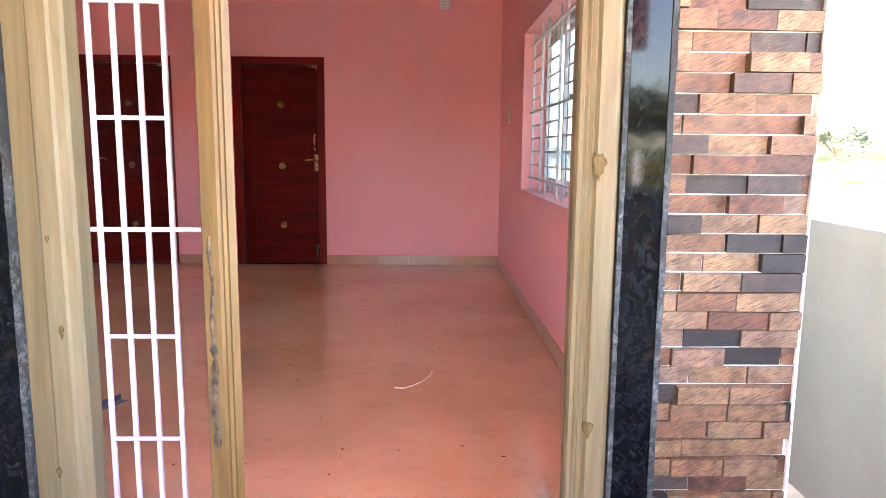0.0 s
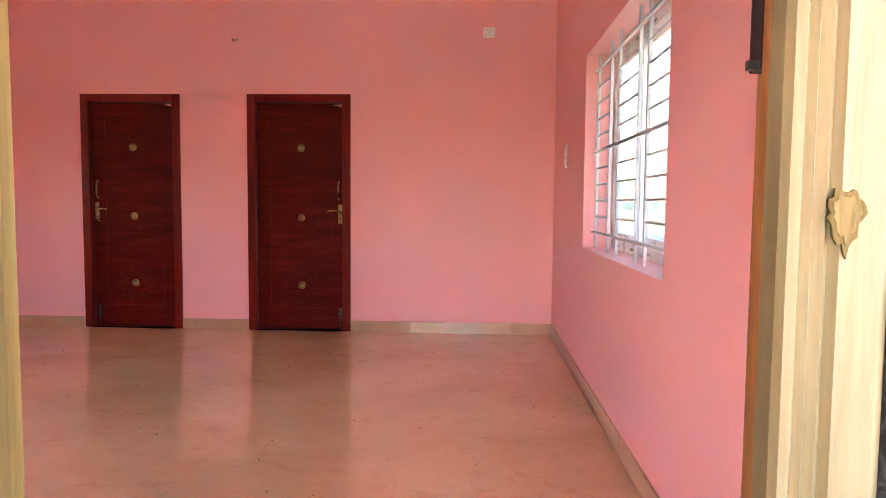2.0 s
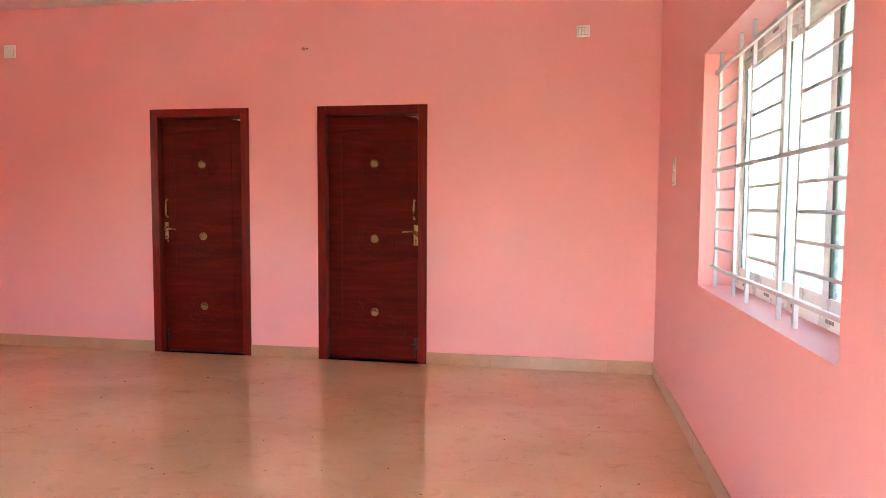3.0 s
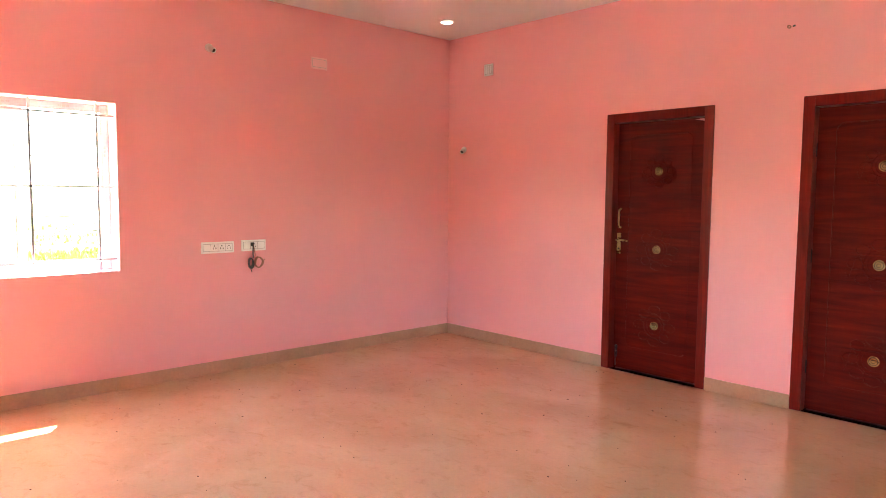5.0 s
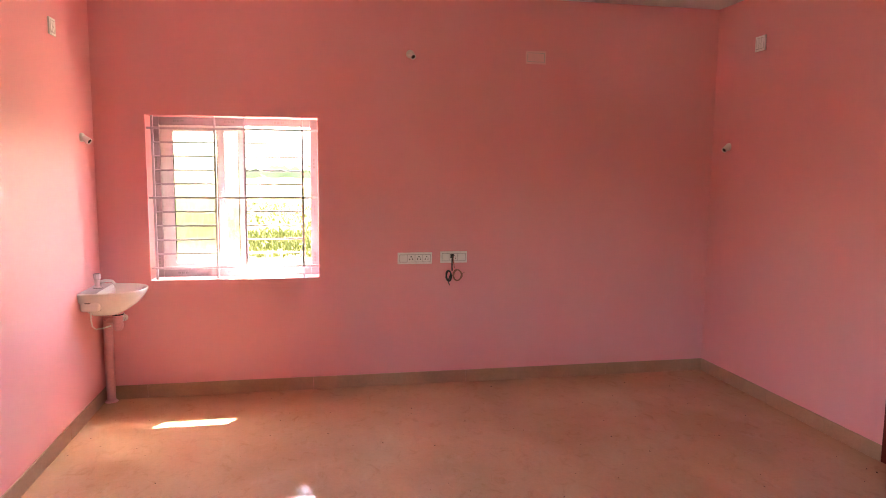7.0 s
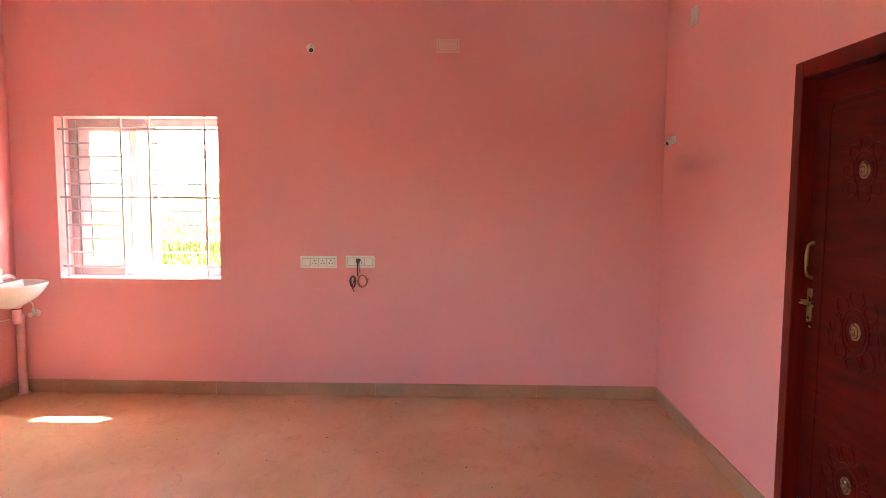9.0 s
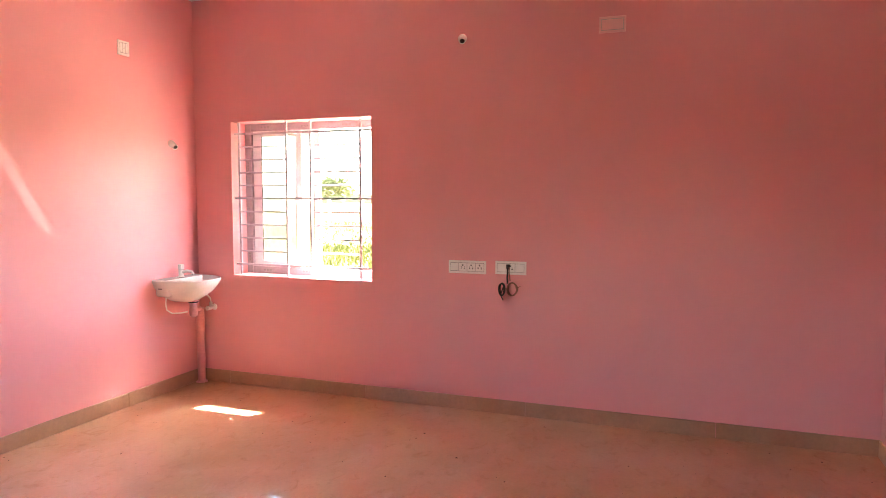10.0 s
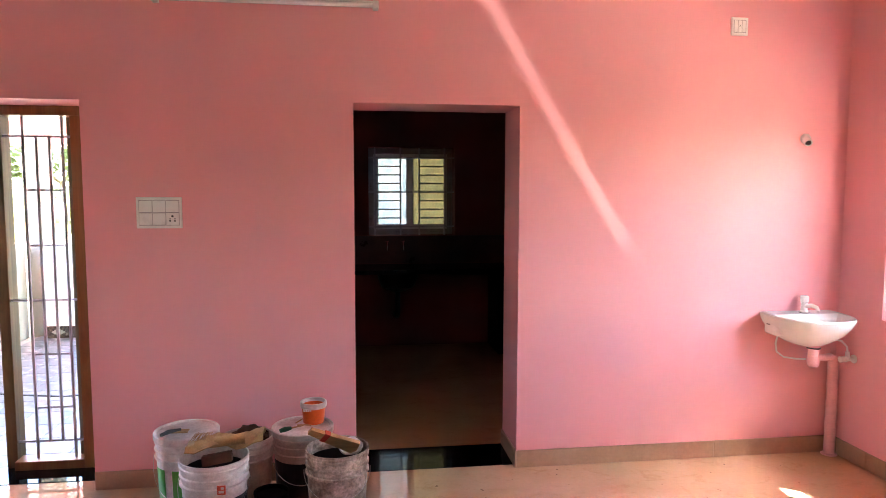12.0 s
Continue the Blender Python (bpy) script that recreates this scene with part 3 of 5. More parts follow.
def inner_door(name, x0, x1, hinge_right, label):
    y, fw, h = NORTH, 0.072, 2.1
    root = thing(name, ((x0 + x1) / 2, y, 0), label, "door", "", "structure")
    part("door_jamb", soft_box((x0, y - 0.012, 0.002), (x0 + fw, y + 0.10, h), 0.004), DOOR_FRAME, root)
    part("door_jamb", soft_box((x1 - fw, y - 0.012, 0.002), (x1, y + 0.10, h), 0.004), DOOR_FRAME, root)
    part("door_head", soft_box((x0 + fw, y - 0.012, h - fw), (x1 - fw, y + 0.10, h), 0.004), DOOR_FRAME, root)
    a, b, yl = x0 + fw + 0.003, x1 - fw - 0.003, y + 0.055
    leaf = part("leaf", soft_box((a, yl, 0.012), (b, yl + 0.035, h - fw - 0.003), 0.003), DOOR_WOOD, root)
    cx = (a + b) / 2 + (-0.008 if hinge_right else 0.008)
    m = 0.115
    bm = bmesh.new()
    pan = [(a + m, yl, 0.20), (b - m, yl, 0.20), (b - m, yl, 1.92), (a + m, yl, 1.92)]
    corner = []
    for (px, _, pz), (sx, sz) in zip(pan, ((1, 1), (-1, 1), (-1, -1), (1, -1))):
        start = {(1, 1): 180, (-1, 1): 270, (-1, -1): 0, (1, -1): 90}[(sx, sz)]
        for k in range(5):
            ang = radians(start + 22.5 * k)
            corner.append((px + sx * 0.05 + 0.05 * math.cos(ang), yl, pz + sz * 0.05 + 0.05 * math.sin(ang)))
    tube(bm, corner + [corner[0]], 0.0042, 5, False)
    part("panel_moulding", bm, DOOR_WOOD, leaf, smooth=True)
    for zc, r in ((1.635, 0.13), (1.016, 0.165), (0.406, 0.165)):
        bm = bmesh.new()
        flower(bm, cx, yl, zc, r)
        part("carving", bm, DOOR_WOOD, leaf, smooth=True)
        bm = bmesh.new()
        lathe(bm, (cx, yl, zc), (0, -1, 0), [(0, 0.034), (0.004, 0.034), (0.006, 0.029), (0.004, 0.025), (0.008, 0.020), (0.010, 0.014), (0.007, 0.011), (0.012, 0.007), (0.014, 0.002)], 20)
        stud = part("stud", bm, BRASS, leaf, "round turned brass stud", True)
        bm = bmesh.new()
        for ring, lift in ((0.0255, 0.0052), (0.0125, 0.0085)):
            turn = [(cx + ring * math.cos(k * math.tau / 24), yl - lift, zc + ring * math.sin(k * math.tau / 24)) for k in range(25)]
            tube(bm, turn, 0.0024, 5, False)
        part("stud_groove", bm, DARK_METAL, stud, "dark rings in the grooves", True)
    s = 1 if hinge_right else -1
    hx = (a + 0.028) if hinge_right else (b - 0.028)
    plate = part("handle_plate", soft_box((hx - 0.018, yl - 0.008, 0.965), (hx + 0.018, yl, 1.135), 0.005), BRASS, leaf, "brass lock plate")
    bm = bmesh.new()
    tube(bm, [(hx, yl - 0.004, 1.078), (hx, yl - 0.042, 1.078), (hx + s * 0.012, yl - 0.05, 1.078), (hx + s * 0.06, yl - 0.05, 1.080), (hx + s * 0.105, yl - 0.046, 1.074)], [0.009, 0.008, 0.008, 0.0075, 0.006], 10)
    part("lever", bm, BRASS, plate, "brass lever", True)
    bm = bmesh.new()
    lathe(bm, (hx, yl - 0.0085, 1.008), (0, -1, 0), [(0, 0.007), (0.002, 0.007), (0.002, 0.004)], 12)
    part("keyhole", bm, DARK_METAL, plate, "dark keyhole", True)
    px = hx + s * 0.012
    bm = bmesh.new()
    tube(bm, [(px, yl - 0.004, 1.180), (px, yl - 0.028, 1.192), (px, yl - 0.033, 1.225), (px, yl - 0.033, 1.285), (px, yl - 0.028, 1.322), (px, yl - 0.004, 1.334)], [0.009, 0.0065, 0.008, 0.008, 0.0065, 0.009], 10)
    part("pull_handle", bm, BRASS, leaf, "small brass pull handle", True)
    bm = bmesh.new()
    box(bm, (hx - 0.012, yl - 0.006, 0.10), (hx + 0.012, yl, 0.20))
    tube(bm, [(hx, yl - 0.010, 0.03), (hx, yl - 0.010, 0.19)], 0.005, 8)
    tube(bm, [(hx, yl - 0.010, 0.15), (hx + s * 0.02, yl - 0.03, 0.15)], 0.005, 8)
    part("tower_bolt", bm, DARK_METAL, leaf, "dark steel bolt")
    tx = b - 0.06
    bm = bmesh.new()
    rings(bm, [[(tx - 0.045, yl - 0.002, 2.012), (tx + 0.05, yl - 0.002, 2.020), (tx + 0.05, yl - 0.002, 1.985), (tx + 0.025, yl - 0.002, 2.002)],
               [(tx - 0.045, yl - 0.006, 2.012), (tx + 0.05, yl - 0.006, 2.020), (tx + 0.05, yl - 0.006, 1.985), (tx + 0.025, yl - 0.006, 2.002)]])
    part("corner_catch", bm, CHROME, leaf, "silver corner catch")
    for z in (0.3, 1.05, 1.75):
        gx = (b + 0.002) if hinge_right else (a - 0.002)
        bm = bmesh.new()
        tube(bm, [(gx, yl - 0.004, z - 0.045), (gx, yl - 0.004, z + 0.045)], 0.005, 8)
        part("hinge", bm, DARK_METAL, root, "dark hinge", True)
    return root


inner_door("door_1", -2.66, -1.755, True, "closed dark red carved wooden door with brass studs and lever")
inner_door("door_2", -1.15, -0.228, False, "closed dark red carved wooden door, brass handle beside its edge")


# ---- entrance: timber frame, side grille, granite, stone tiles ----
def extruded(profile, z0, z1):
    bm = bmesh.new()
    rings(bm, [[(x, y, z0) for x, y in profile], [(x, y, z1) for x, y in profile]])
    return bm


entrance = thing("entrance_frame", (0.54, 2.42, 0.0), "unfinished pale teak entrance frame with a barred side light", "door frame", "", "structure")
ZT = 1.978
left = part("left_jamb", extruded([(-0.268, 2.352), (-0.205, 2.344), (-0.198, 2.338), (-0.150, 2.338), (-0.143, 2.346), (-0.122, 2.350), (-0.114, 2.360), (-0.114, 2.425), (-0.268, 2.425)], 0.004, ZT), RAW_WOOD, entrance, "pale unvarnished teak")
post = part("middle_post", extruded([(0.212, 2.356), (0.218, 2.345), (0.262, 2.338), (0.270, 2.342), (0.276, 2.338), (0.284, 2.343), (0.290, 2.339), (0.298, 2.346), (0.306, 2.352), (0.302, 2.366), (0.274, 2.425), (0.212, 2.425)], 0.004, ZT), POST_WOOD, entrance, "golden teak post with a long split")
right = part("right_jamb", extruded([(1.206, 2.362), (1.212, 2.350), (1.222, 2.346), (1.226, 2.351), (1.234, 2.344), (1.238, 2.350), (1.248, 2.343), (1.254, 2.349), (1.262, 2.339), (1.305, 2.337), (1.318, 2.345), (1.322, 2.352), (1.322, 2.400), (1.206, 2.400)], 0.004, ZT), RAW_WOOD, entrance, "pale unvarnished teak with knots")
part("head", soft_box((-0.268, 2.345, ZT), (1.322, 2.515, 2.055), 0.005), VARNISHED, entrance)
part("side_sill", soft_box((-0.165, 2.40, 0.004), (0.205, 2.515, 0.055), 0.004), VARNISHED, entrance)
part("rebate", soft_box((-0.268, 2.425, 0.004), (-0.165, 2.515, ZT), 0.003), VARNISHED, left, "varnished orange-brown inner side")
part("rebate", soft_box((0.205, 2.425, 0.004), (0.262, 2.470, ZT), 0.003), POST_WOOD, post, "golden teak inner side")
part("rebate", soft_box((1.208, 2.400, 0.004), (1.322, 2.428, ZT), 0.003), VARNISHED, right, "varnished orange-brown inner side")
part("inner_rebate", soft_box((1.238, 2.428, 0.004), (1.360, 2.515, ZT), 0.003), VARNISHED, right, "varnished orange-brown inner side")
KNOT = wood("brown_knot_wood", (0.075, 0.052, 0.018), (0.125, 0.092, 0.038), (0.17, 0.13, 0.06), 0.85, "z", 40.0, spec=0.1)
KNOT_EDGE = wood("dark_knot_bark", (0.06, 0.038, 0.012), (0.09, 0.062, 0.022), (0.12, 0.085, 0.035), 0.85, "z", 60.0, spec=0.1)


def knot(x, z, w, h, parent, y=2.3375):
    n = 26
    out = []
    for i in range(n):
        a = i * math.tau / n
        c, s = math.cos(a), math.sin(a)
        r = 1.0 + random.uniform(-0.2, 0.16)
        # heart outline: notched above, drawn to a point below
        pz = s * (0.80 - 0.30 * math.exp(-(c / 0.28) ** 2)) if s > 0 else -(abs(s) ** 1.6) * 1.25
        px = c * (1.0 if s > -0.2 else 0.62 + 0.38 * (1 + s) / 0.8)
        out.append((x + w * px * r, z + h * pz * r))
    for name, size, lift, mat, text in (("knot", 1.0, 0.0, KNOT_EDGE, "brown grown-in knot"), ("knot_heart", 0.74, 0.0012, KNOT, "")):
        bm = bmesh.new()
        q = [(x + (px - x) * size, z + (pz - z) * size) for px, pz in out]
        rings(bm, [[(px, y + 0.004, pz) for px, pz in q], [(px, y - 0.0006 - lift, pz) for px, pz in q], [(x + (px - x) * 0.6, y - 0.0010 - lift, z + (pz - z) * 0.6) for px, pz in q]])
        part(name, bm, mat, parent, text, True)


knot(1.266, 1.158, 0.020, 0.036, right, 2.3365)
knot(1.264, 0.425, 0.015, 0.027, right, 2.3365)
knot(-0.185, 0.95, 0.006, 0.010, left)
knot(-0.165, 0.70, 0.007, 0.022, left)
knot(-0.20, 0.30, 0.008, 0.016, left)
bm = bmesh.new()
edge = []
for i in range(24):
    z = 0.36 + i * 0.026
    w = 0.0095 * (0.35 + abs(math.sin(i * 1.9)) * 0.8) * (1.5 if i < 12 else 0.7)
    edge.append((0.238 + 0.004 * math.sin(i * 0.8), z, w))
rings(bm, [[(x - w, 2.3425, z), (x, 2.3385, z), (x + w, 2.3412, z), (x, 2.350, z)] for x, z, w in edge])
part("split", bm, surface("grey_brown_split_wood", (0.025, 0.015, 0.007), (0.15, 0.11, 0.065), 0.8, scale=30, fine=150, bump=0.5), post, "rough split filled with grey putty")
bm = bmesh.new()
box(bm, (1.224, 2.470, 1.335), (1.238, 2.505, 1.46))
box(bm, (1.212, 2.475, 1.335), (1.226, 2.487, 1.347))
part("keep_plate", bm, DARK_METAL, right, "dark bolt keeper")

side = thing("side_light_grille", (0.02, 2.462, 0.055), "white enamelled steel grille in the side light of the entrance", "grille", "", "")
SB = (-0.104, -0.037, 0.030, 0.098)
LV = (0.150, 0.961, 1.870)
for i, x in enumerate(SB):
    z0, z1 = (0.055, ZT) if i in (0, 3) else (LV[0], LV[2])
    part("upright", soft_box((x - 0.0068, 2.455, z0), (x + 0.0068, 2.469, z1), 0.002, 1), GRILLE, side)
for z in LV:
    part("long_bar", soft_box((-0.165, 2.4465, z - 0.0065), (0.205, 2.4545, z + 0.0065), 0.002, 1), GRILLE, side)
for z in (0.345, 0.653, 1.268, 1.575):
    part("rung", soft_box((SB[0], 2.4475, z - 0.006), (SB[3], 2.4545, z + 0.006), 0.002, 1), GRILLE, side)


def granite_strip(x0, x1):
    root = thing("granite_cladding", ((x0 + x1) / 2, 2.35, PORCH_Z), "polished black granite strip with rough grey edges beside the entrance", "wall cladding", "", "structure")
    part("polished_face", soft_box((x0 + 0.013, 2.338, PORCH_Z), (x1 - 0.016, 2.45, 2.2), 0.002, 1), BLACK_GRANITE, root)
    bm = bmesh.new()
    for a, b in ((x0, x0 + 0.013), (x1 - 0.016, x1)):
        rings(bm, [[(a, 2.336 + 0.002 * math.sin(k * 2.1), z), (b, 2.336 + 0.002 * math.sin(k * 1.3 + 1), z), (b, 2.45, z), (a, 2.45, z)] for k, z in enumerate([PORCH_Z + 2.35 * j / 40 for j in range(41)])])
    part("rough_edge", bm, GRANITE_EDGE, root, "rough grey sawn granite edge")


granite_strip(1.324, 1.457)
granite_strip(-0.418, -0.270)
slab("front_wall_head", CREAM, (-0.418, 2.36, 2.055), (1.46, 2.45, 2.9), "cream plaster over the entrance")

stone_wall = thing("wall_stone_cladding", (1.655, 2.40, PORCH_Z), "pilaster clad in proud split-stone tiles of tan, red and black", "wall cladding", "", "structure")
part("grout_bed", soft_box((1.458, 2.372, PORCH_Z), (1.846, 2.60, 2.9), 0.002, 1), GROUT, stone_wall, "white grout between the tiles")
part("edge_bead", soft_box((1.846, 2.352, PORCH_Z), (1.853, 2.60, 2.9), 0.002, 1), GROUT, stone_wall, "white edge bead")

# ---- entrance porch ----
slab("porch_base", CONCRETE, (-0.418, -2.05, GROUND_Z), (2.10, 2.45, PORCH_Z - 0.012), "concrete base of the porch")
# ceiling and beam extended past the porch base, out of view, to block daylight
slab("porch_ceiling", PINK, (-0.42, -2.25, 2.75), (2.75, 2.36, 2.9), "pink painted porch ceiling")
slab("porch_beam", PINK, (-0.42, -2.25, 2.10), (2.75, -2.02, 2.75), "pink painted front beam of the porch")
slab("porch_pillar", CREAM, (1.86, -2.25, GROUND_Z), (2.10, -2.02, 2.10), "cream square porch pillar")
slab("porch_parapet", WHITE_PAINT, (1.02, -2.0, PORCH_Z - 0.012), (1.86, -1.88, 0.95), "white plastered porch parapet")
# unseen parapet, added to darken the granite's reflection and dim the porch
slab("unseen_side_parapet", CREAM, (2.10, -2.0, PORCH_Z - 0.012), (2.22, 1.55, 0.95), "unseen cream side parapet added to darken the granite's reflection")
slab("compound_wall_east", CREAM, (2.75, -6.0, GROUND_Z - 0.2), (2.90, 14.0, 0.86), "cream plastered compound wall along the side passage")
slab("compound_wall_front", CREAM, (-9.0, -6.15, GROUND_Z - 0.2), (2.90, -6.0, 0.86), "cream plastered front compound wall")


def ground_material():
    m, t, p = material("sandy_ground_to_field")
    geo, ln = t.nodes.new("ShaderNodeNewGeometry"), t.nodes.new("ShaderNodeVectorMath")
    ln.operation = "LENGTH"
    t.links.new(geo.outputs["Position"], ln.inputs[0])
    mr = t.nodes.new("ShaderNodeMapRange")
    mr.inputs["From Min"].default_value, mr.inputs["From Max"].default_value = 11, 19
    t.links.new(ln.outputs["Value"], mr.inputs["Value"])
    sand = ramp(t, noise_tex(t, 1.4, 7, 0.6), [(0.3, (0.36, 0.31, 0.23)), (0.7, (0.47, 0.41, 0.31))])
    field = ramp(t, noise_tex(t, 0.22, 7, 0.65), [(0.3, (0.056, 0.056, 0.015)), (0.7, (0.088, 0.080, 0.025))])
    t.links.new(mixed(t, mr.outputs["Result"], sand, field), p.inputs["Base Color"])
    p.inputs["Roughness"].default_value = 1.0
    p.inputs["Specular IOR Level"].default_value = 0.03
    bumped(t, p, noise_tex(t, 9, 6, 0.7), 0.6, 0.05)
    return m


bm = bmesh.new()
rings(bm, [[(r * math.cos(k * math.tau / 48), r * math.sin(k * math.tau / 48), GROUND_Z) for k in range(48)] for r in (900, 300, 100, 40, 15)], True, False)
bm.faces.new([v for v in bm.verts if abs(v.co.to_2d().length - 15) < 0.01])
solid("ground", bm, ground_material(), "sandy yard running into a yellow-green field")


# ---- outside: trees, fence, crops ----
LEAF = surface("sunlit_leaves", (0.075, 0.10, 0.038), (0.11, 0.13, 0.055), 0.7, scale=1.5, fine=30, bump=0.0, fine_amt=0.4)
BARK = surface("grey_brown_bark", (0.12, 0.09, 0.06), (0.22, 0.17, 0.12), 0.9, scale=6, fine=50, bump=0.5)


def tree(x, y, height, spread, seed, label, leaves=1600):
    rnd = random.Random(seed)
    root = thing("tree", (x, y, GROUND_Z), label, "tree", "trees around the plot")
    bm = bmesh.new()
    base = Vector((x, y, GROUND_Z - 0.1))
    fork = base + Vector((rnd.uniform(-0.2, 0.2), rnd.uniform(-0.2, 0.2), height * 0.38))
    tube(bm, [base, base.lerp(fork, 0.5) + Vector((0.08, 0.05, 0)), fork], [height * 0.035, height * 0.027, height * 0.022], 9)
    tips = []
    for k in range(8):
        a = k * math.tau / 8 + rnd.uniform(-0.4, 0.4)
        e = rnd.uniform(0.3, 1.2)
        tip = fork + Vector((math.cos(a) * spread * 0.75 * math.cos(e * 0.7), math.sin(a) * spread * 0.75 * math.cos(e * 0.7), height * 0.5 * (0.15 + 0.75 * math.sin(e))))
        mid = fork.lerp(tip, 0.5) + Vector((0, 0, height * 0.05))
        tube(bm, [fork, mid, tip], [height * 0.014, height * 0.009, height * 0.003], 6)
        tips += [tip, mid.lerp(tip, 0.5), fork.lerp(tip, 0.85) + Vector((rnd.uniform(-1, 1), rnd.uniform(-1, 1), rnd.uniform(-0.3, 0.5))) * spread * 0.25]
    part("trunk", bm, BARK, root, smooth=True)
    verts, faces = [], []
    size = spread * 0.075
    for _ in range(leaves):
        c = rnd.choice(tips) + Vector((rnd.gauss(0, 1), rnd.gauss(0, 1), rnd.gauss(0, 0.75))) * spread * 0.17
        u = Vector((rnd.uniform(-1, 1), rnd.uniform(-1, 1), rnd.uniform(-0.6, 0.6))).normalized()
        w = u.orthogonal().normalized()
        s = size * rnd.uniform(0.5, 1.3)
        n = len(verts)
        verts += [c - u * s, c + w * s * 0.5, c + u * s, c - w * s * 0.5]
        faces.append((n, n + 1, n + 2, n + 3))
    o = ORIGIN[root]
    me = bpy.data.meshes.new("crown")
    me.from_pydata([v - o for v in verts], [], faces)
    me.materials.append(LEAF)
    ob = new("crown", me)
    ob.parent = root
    return root


for i, (x, y, h, s) in enumerate(((-46, -26.5, 4.6, 2.4), (-58, -40, 4.4, 2.8), (-75, -36, 5.0, 3.6), (-80, 6, 3.6, 2.4), (17.4, 22.0, 1.7, 1.1), (26, 43, 4.6, 2.6), (34, 9, 4.2, 2.6),
                                  (40, 22, 4.4, 2.8), (22, -34, 6, 4.2), (12, -40, 6.5, 4.5), (30, -28, 6, 4.0), (2, -42, 6, 4.2), (-12, -40, 6, 4.4), (18, -44, 7, 4.6), (38, -36, 6.5, 4.5))):
    tree(x, y, h, s, 10 + i, "leafy green tree standing in the open field")

rnd = random.Random(5)
fence = thing("field_fence", (-44, 0, GROUND_Z), "white concrete post and wire fence across the field", "fence")
for i in range(26):
    y = -44 + 3.0 * i
    x = -45 + 0.10 * y
    part("fence_post", soft_box((x - 0.09, y - 0.09, GROUND_Z - 0.1), (x + 0.09, y + 0.09, 1.15), 0.015, 1), WHITE_PAINT, fence)
    if i % 5 == 2:
        for s in (-1, 1):
            bm = bmesh.new()
            tube(bm, [(x, y, 1.0), (x, y + s * 1.9, GROUND_Z)], 0.09, 4)
            part("brace", bm, WHITE_PAINT, fence)
for z in (-0.1, 0.4, 0.9):
    bm = bmesh.new()
    tube(bm, [(-45 - 4.4, -44, z), (-45 + 3.1, 31, z)], 0.02, 4)
    part("wire", bm, DARK_METAL, fence)
near = thing("yard_fence", (6.0, -12.0, GROUND_Z), "short white concrete posts along the plot's edge", "fence")
for i in range(9):
    part("fence_post", soft_box((2 + 2.2 * i - 0.07, -14.07, GROUND_Z - 0.1), (2 + 2.2 * i + 0.07, -13.93, 1.2), 0.012, 1), WHITE_PAINT, near)

CROP = surface("yellow_green_crop", (0.066, 0.072, 0.015), (0.102, 0.098, 0.026), 0.8, scale=0.6, fine=10, bump=0.0, fine_amt=0.3, spec=0.05)
verts, faces = [], []
for k in range(26000):
    # thick low clumps at the near edge, thinner grass behind
    x, y = (rnd.uniform(-24, -17), rnd.uniform(-22, 14)) if k < 17000 else (rnd.uniform(-46, -24), rnd.uniform(-34, 22))
    h, w, a = rnd.uniform(0.05, 0.22), rnd.uniform(0.03, 0.075), rnd.uniform(0, math.pi)
    n = len(verts)
    verts += [(x - w * math.cos(a), y - w * math.sin(a), GROUND_Z - 0.02), (x + w * math.cos(a), y + w * math.sin(a), GROUND_Z - 0.02), (x + rnd.uniform(-0.1, 0.1), y + rnd.uniform(-0.1, 0.1), GROUND_Z + h)]
    faces.append((n, n + 1, n + 2))
me = bpy.data.meshes.new("crop_plants")
me.from_pydata(verts, [], faces)
me.materials.append(CROP)
tagged(new("crop_plants", me), "low yellow-green crop growing in the field", "crop", "", "stuff")
verts, faces = [], []
for _ in range(2600):
    a, r = rnd.uniform(0, math.tau), rnd.uniform(170, 230)
    x, y, s = r * math.cos(a), r * math.sin(a), rnd.uniform(1.2, 3.0)
    z = GROUND_Z + rnd.uniform(-0.5, 2.2)
    u, w = Vector((-math.sin(a), math.cos(a), 0)), Vector((0, 0, 1))
    c, n = Vector((x, y, z)), len(verts)
    q = rnd.uniform(-0.7, 0.7)
    verts += [c - u * s, c - w * s * 0.5 + u * q, c + u * s, c + w * s * 0.6 + u * q]
    faces.append((n, n + 1, n + 2, n + 3))
me = bpy.data.meshes.new("far_woods")
me.from_pydata(verts, [], faces)
me.materials.append(LEAF)
tagged(new("far_woods", me), "hazy line of far green woods at the horizon", "woods", "", "stuff")


# ---- wall fittings ----
def on_wall(wall_name):
    """(along, out of the wall, height) to a point."""
    return {"north": lambda u, d, z: (u, NORTH - d, z), "west": lambda u, d, z: (WEST + d, u, z), "south": lambda u, d, z: (u, SOUTH + d, z), "east": lambda u, d, z: (EAST - d, u, z)}[wall_name]


BED = surface("grey_module_bed", (0.52, 0.48, 0.46), (0.58, 0.54, 0.52), 0.5, scale=20, bump=0.0)


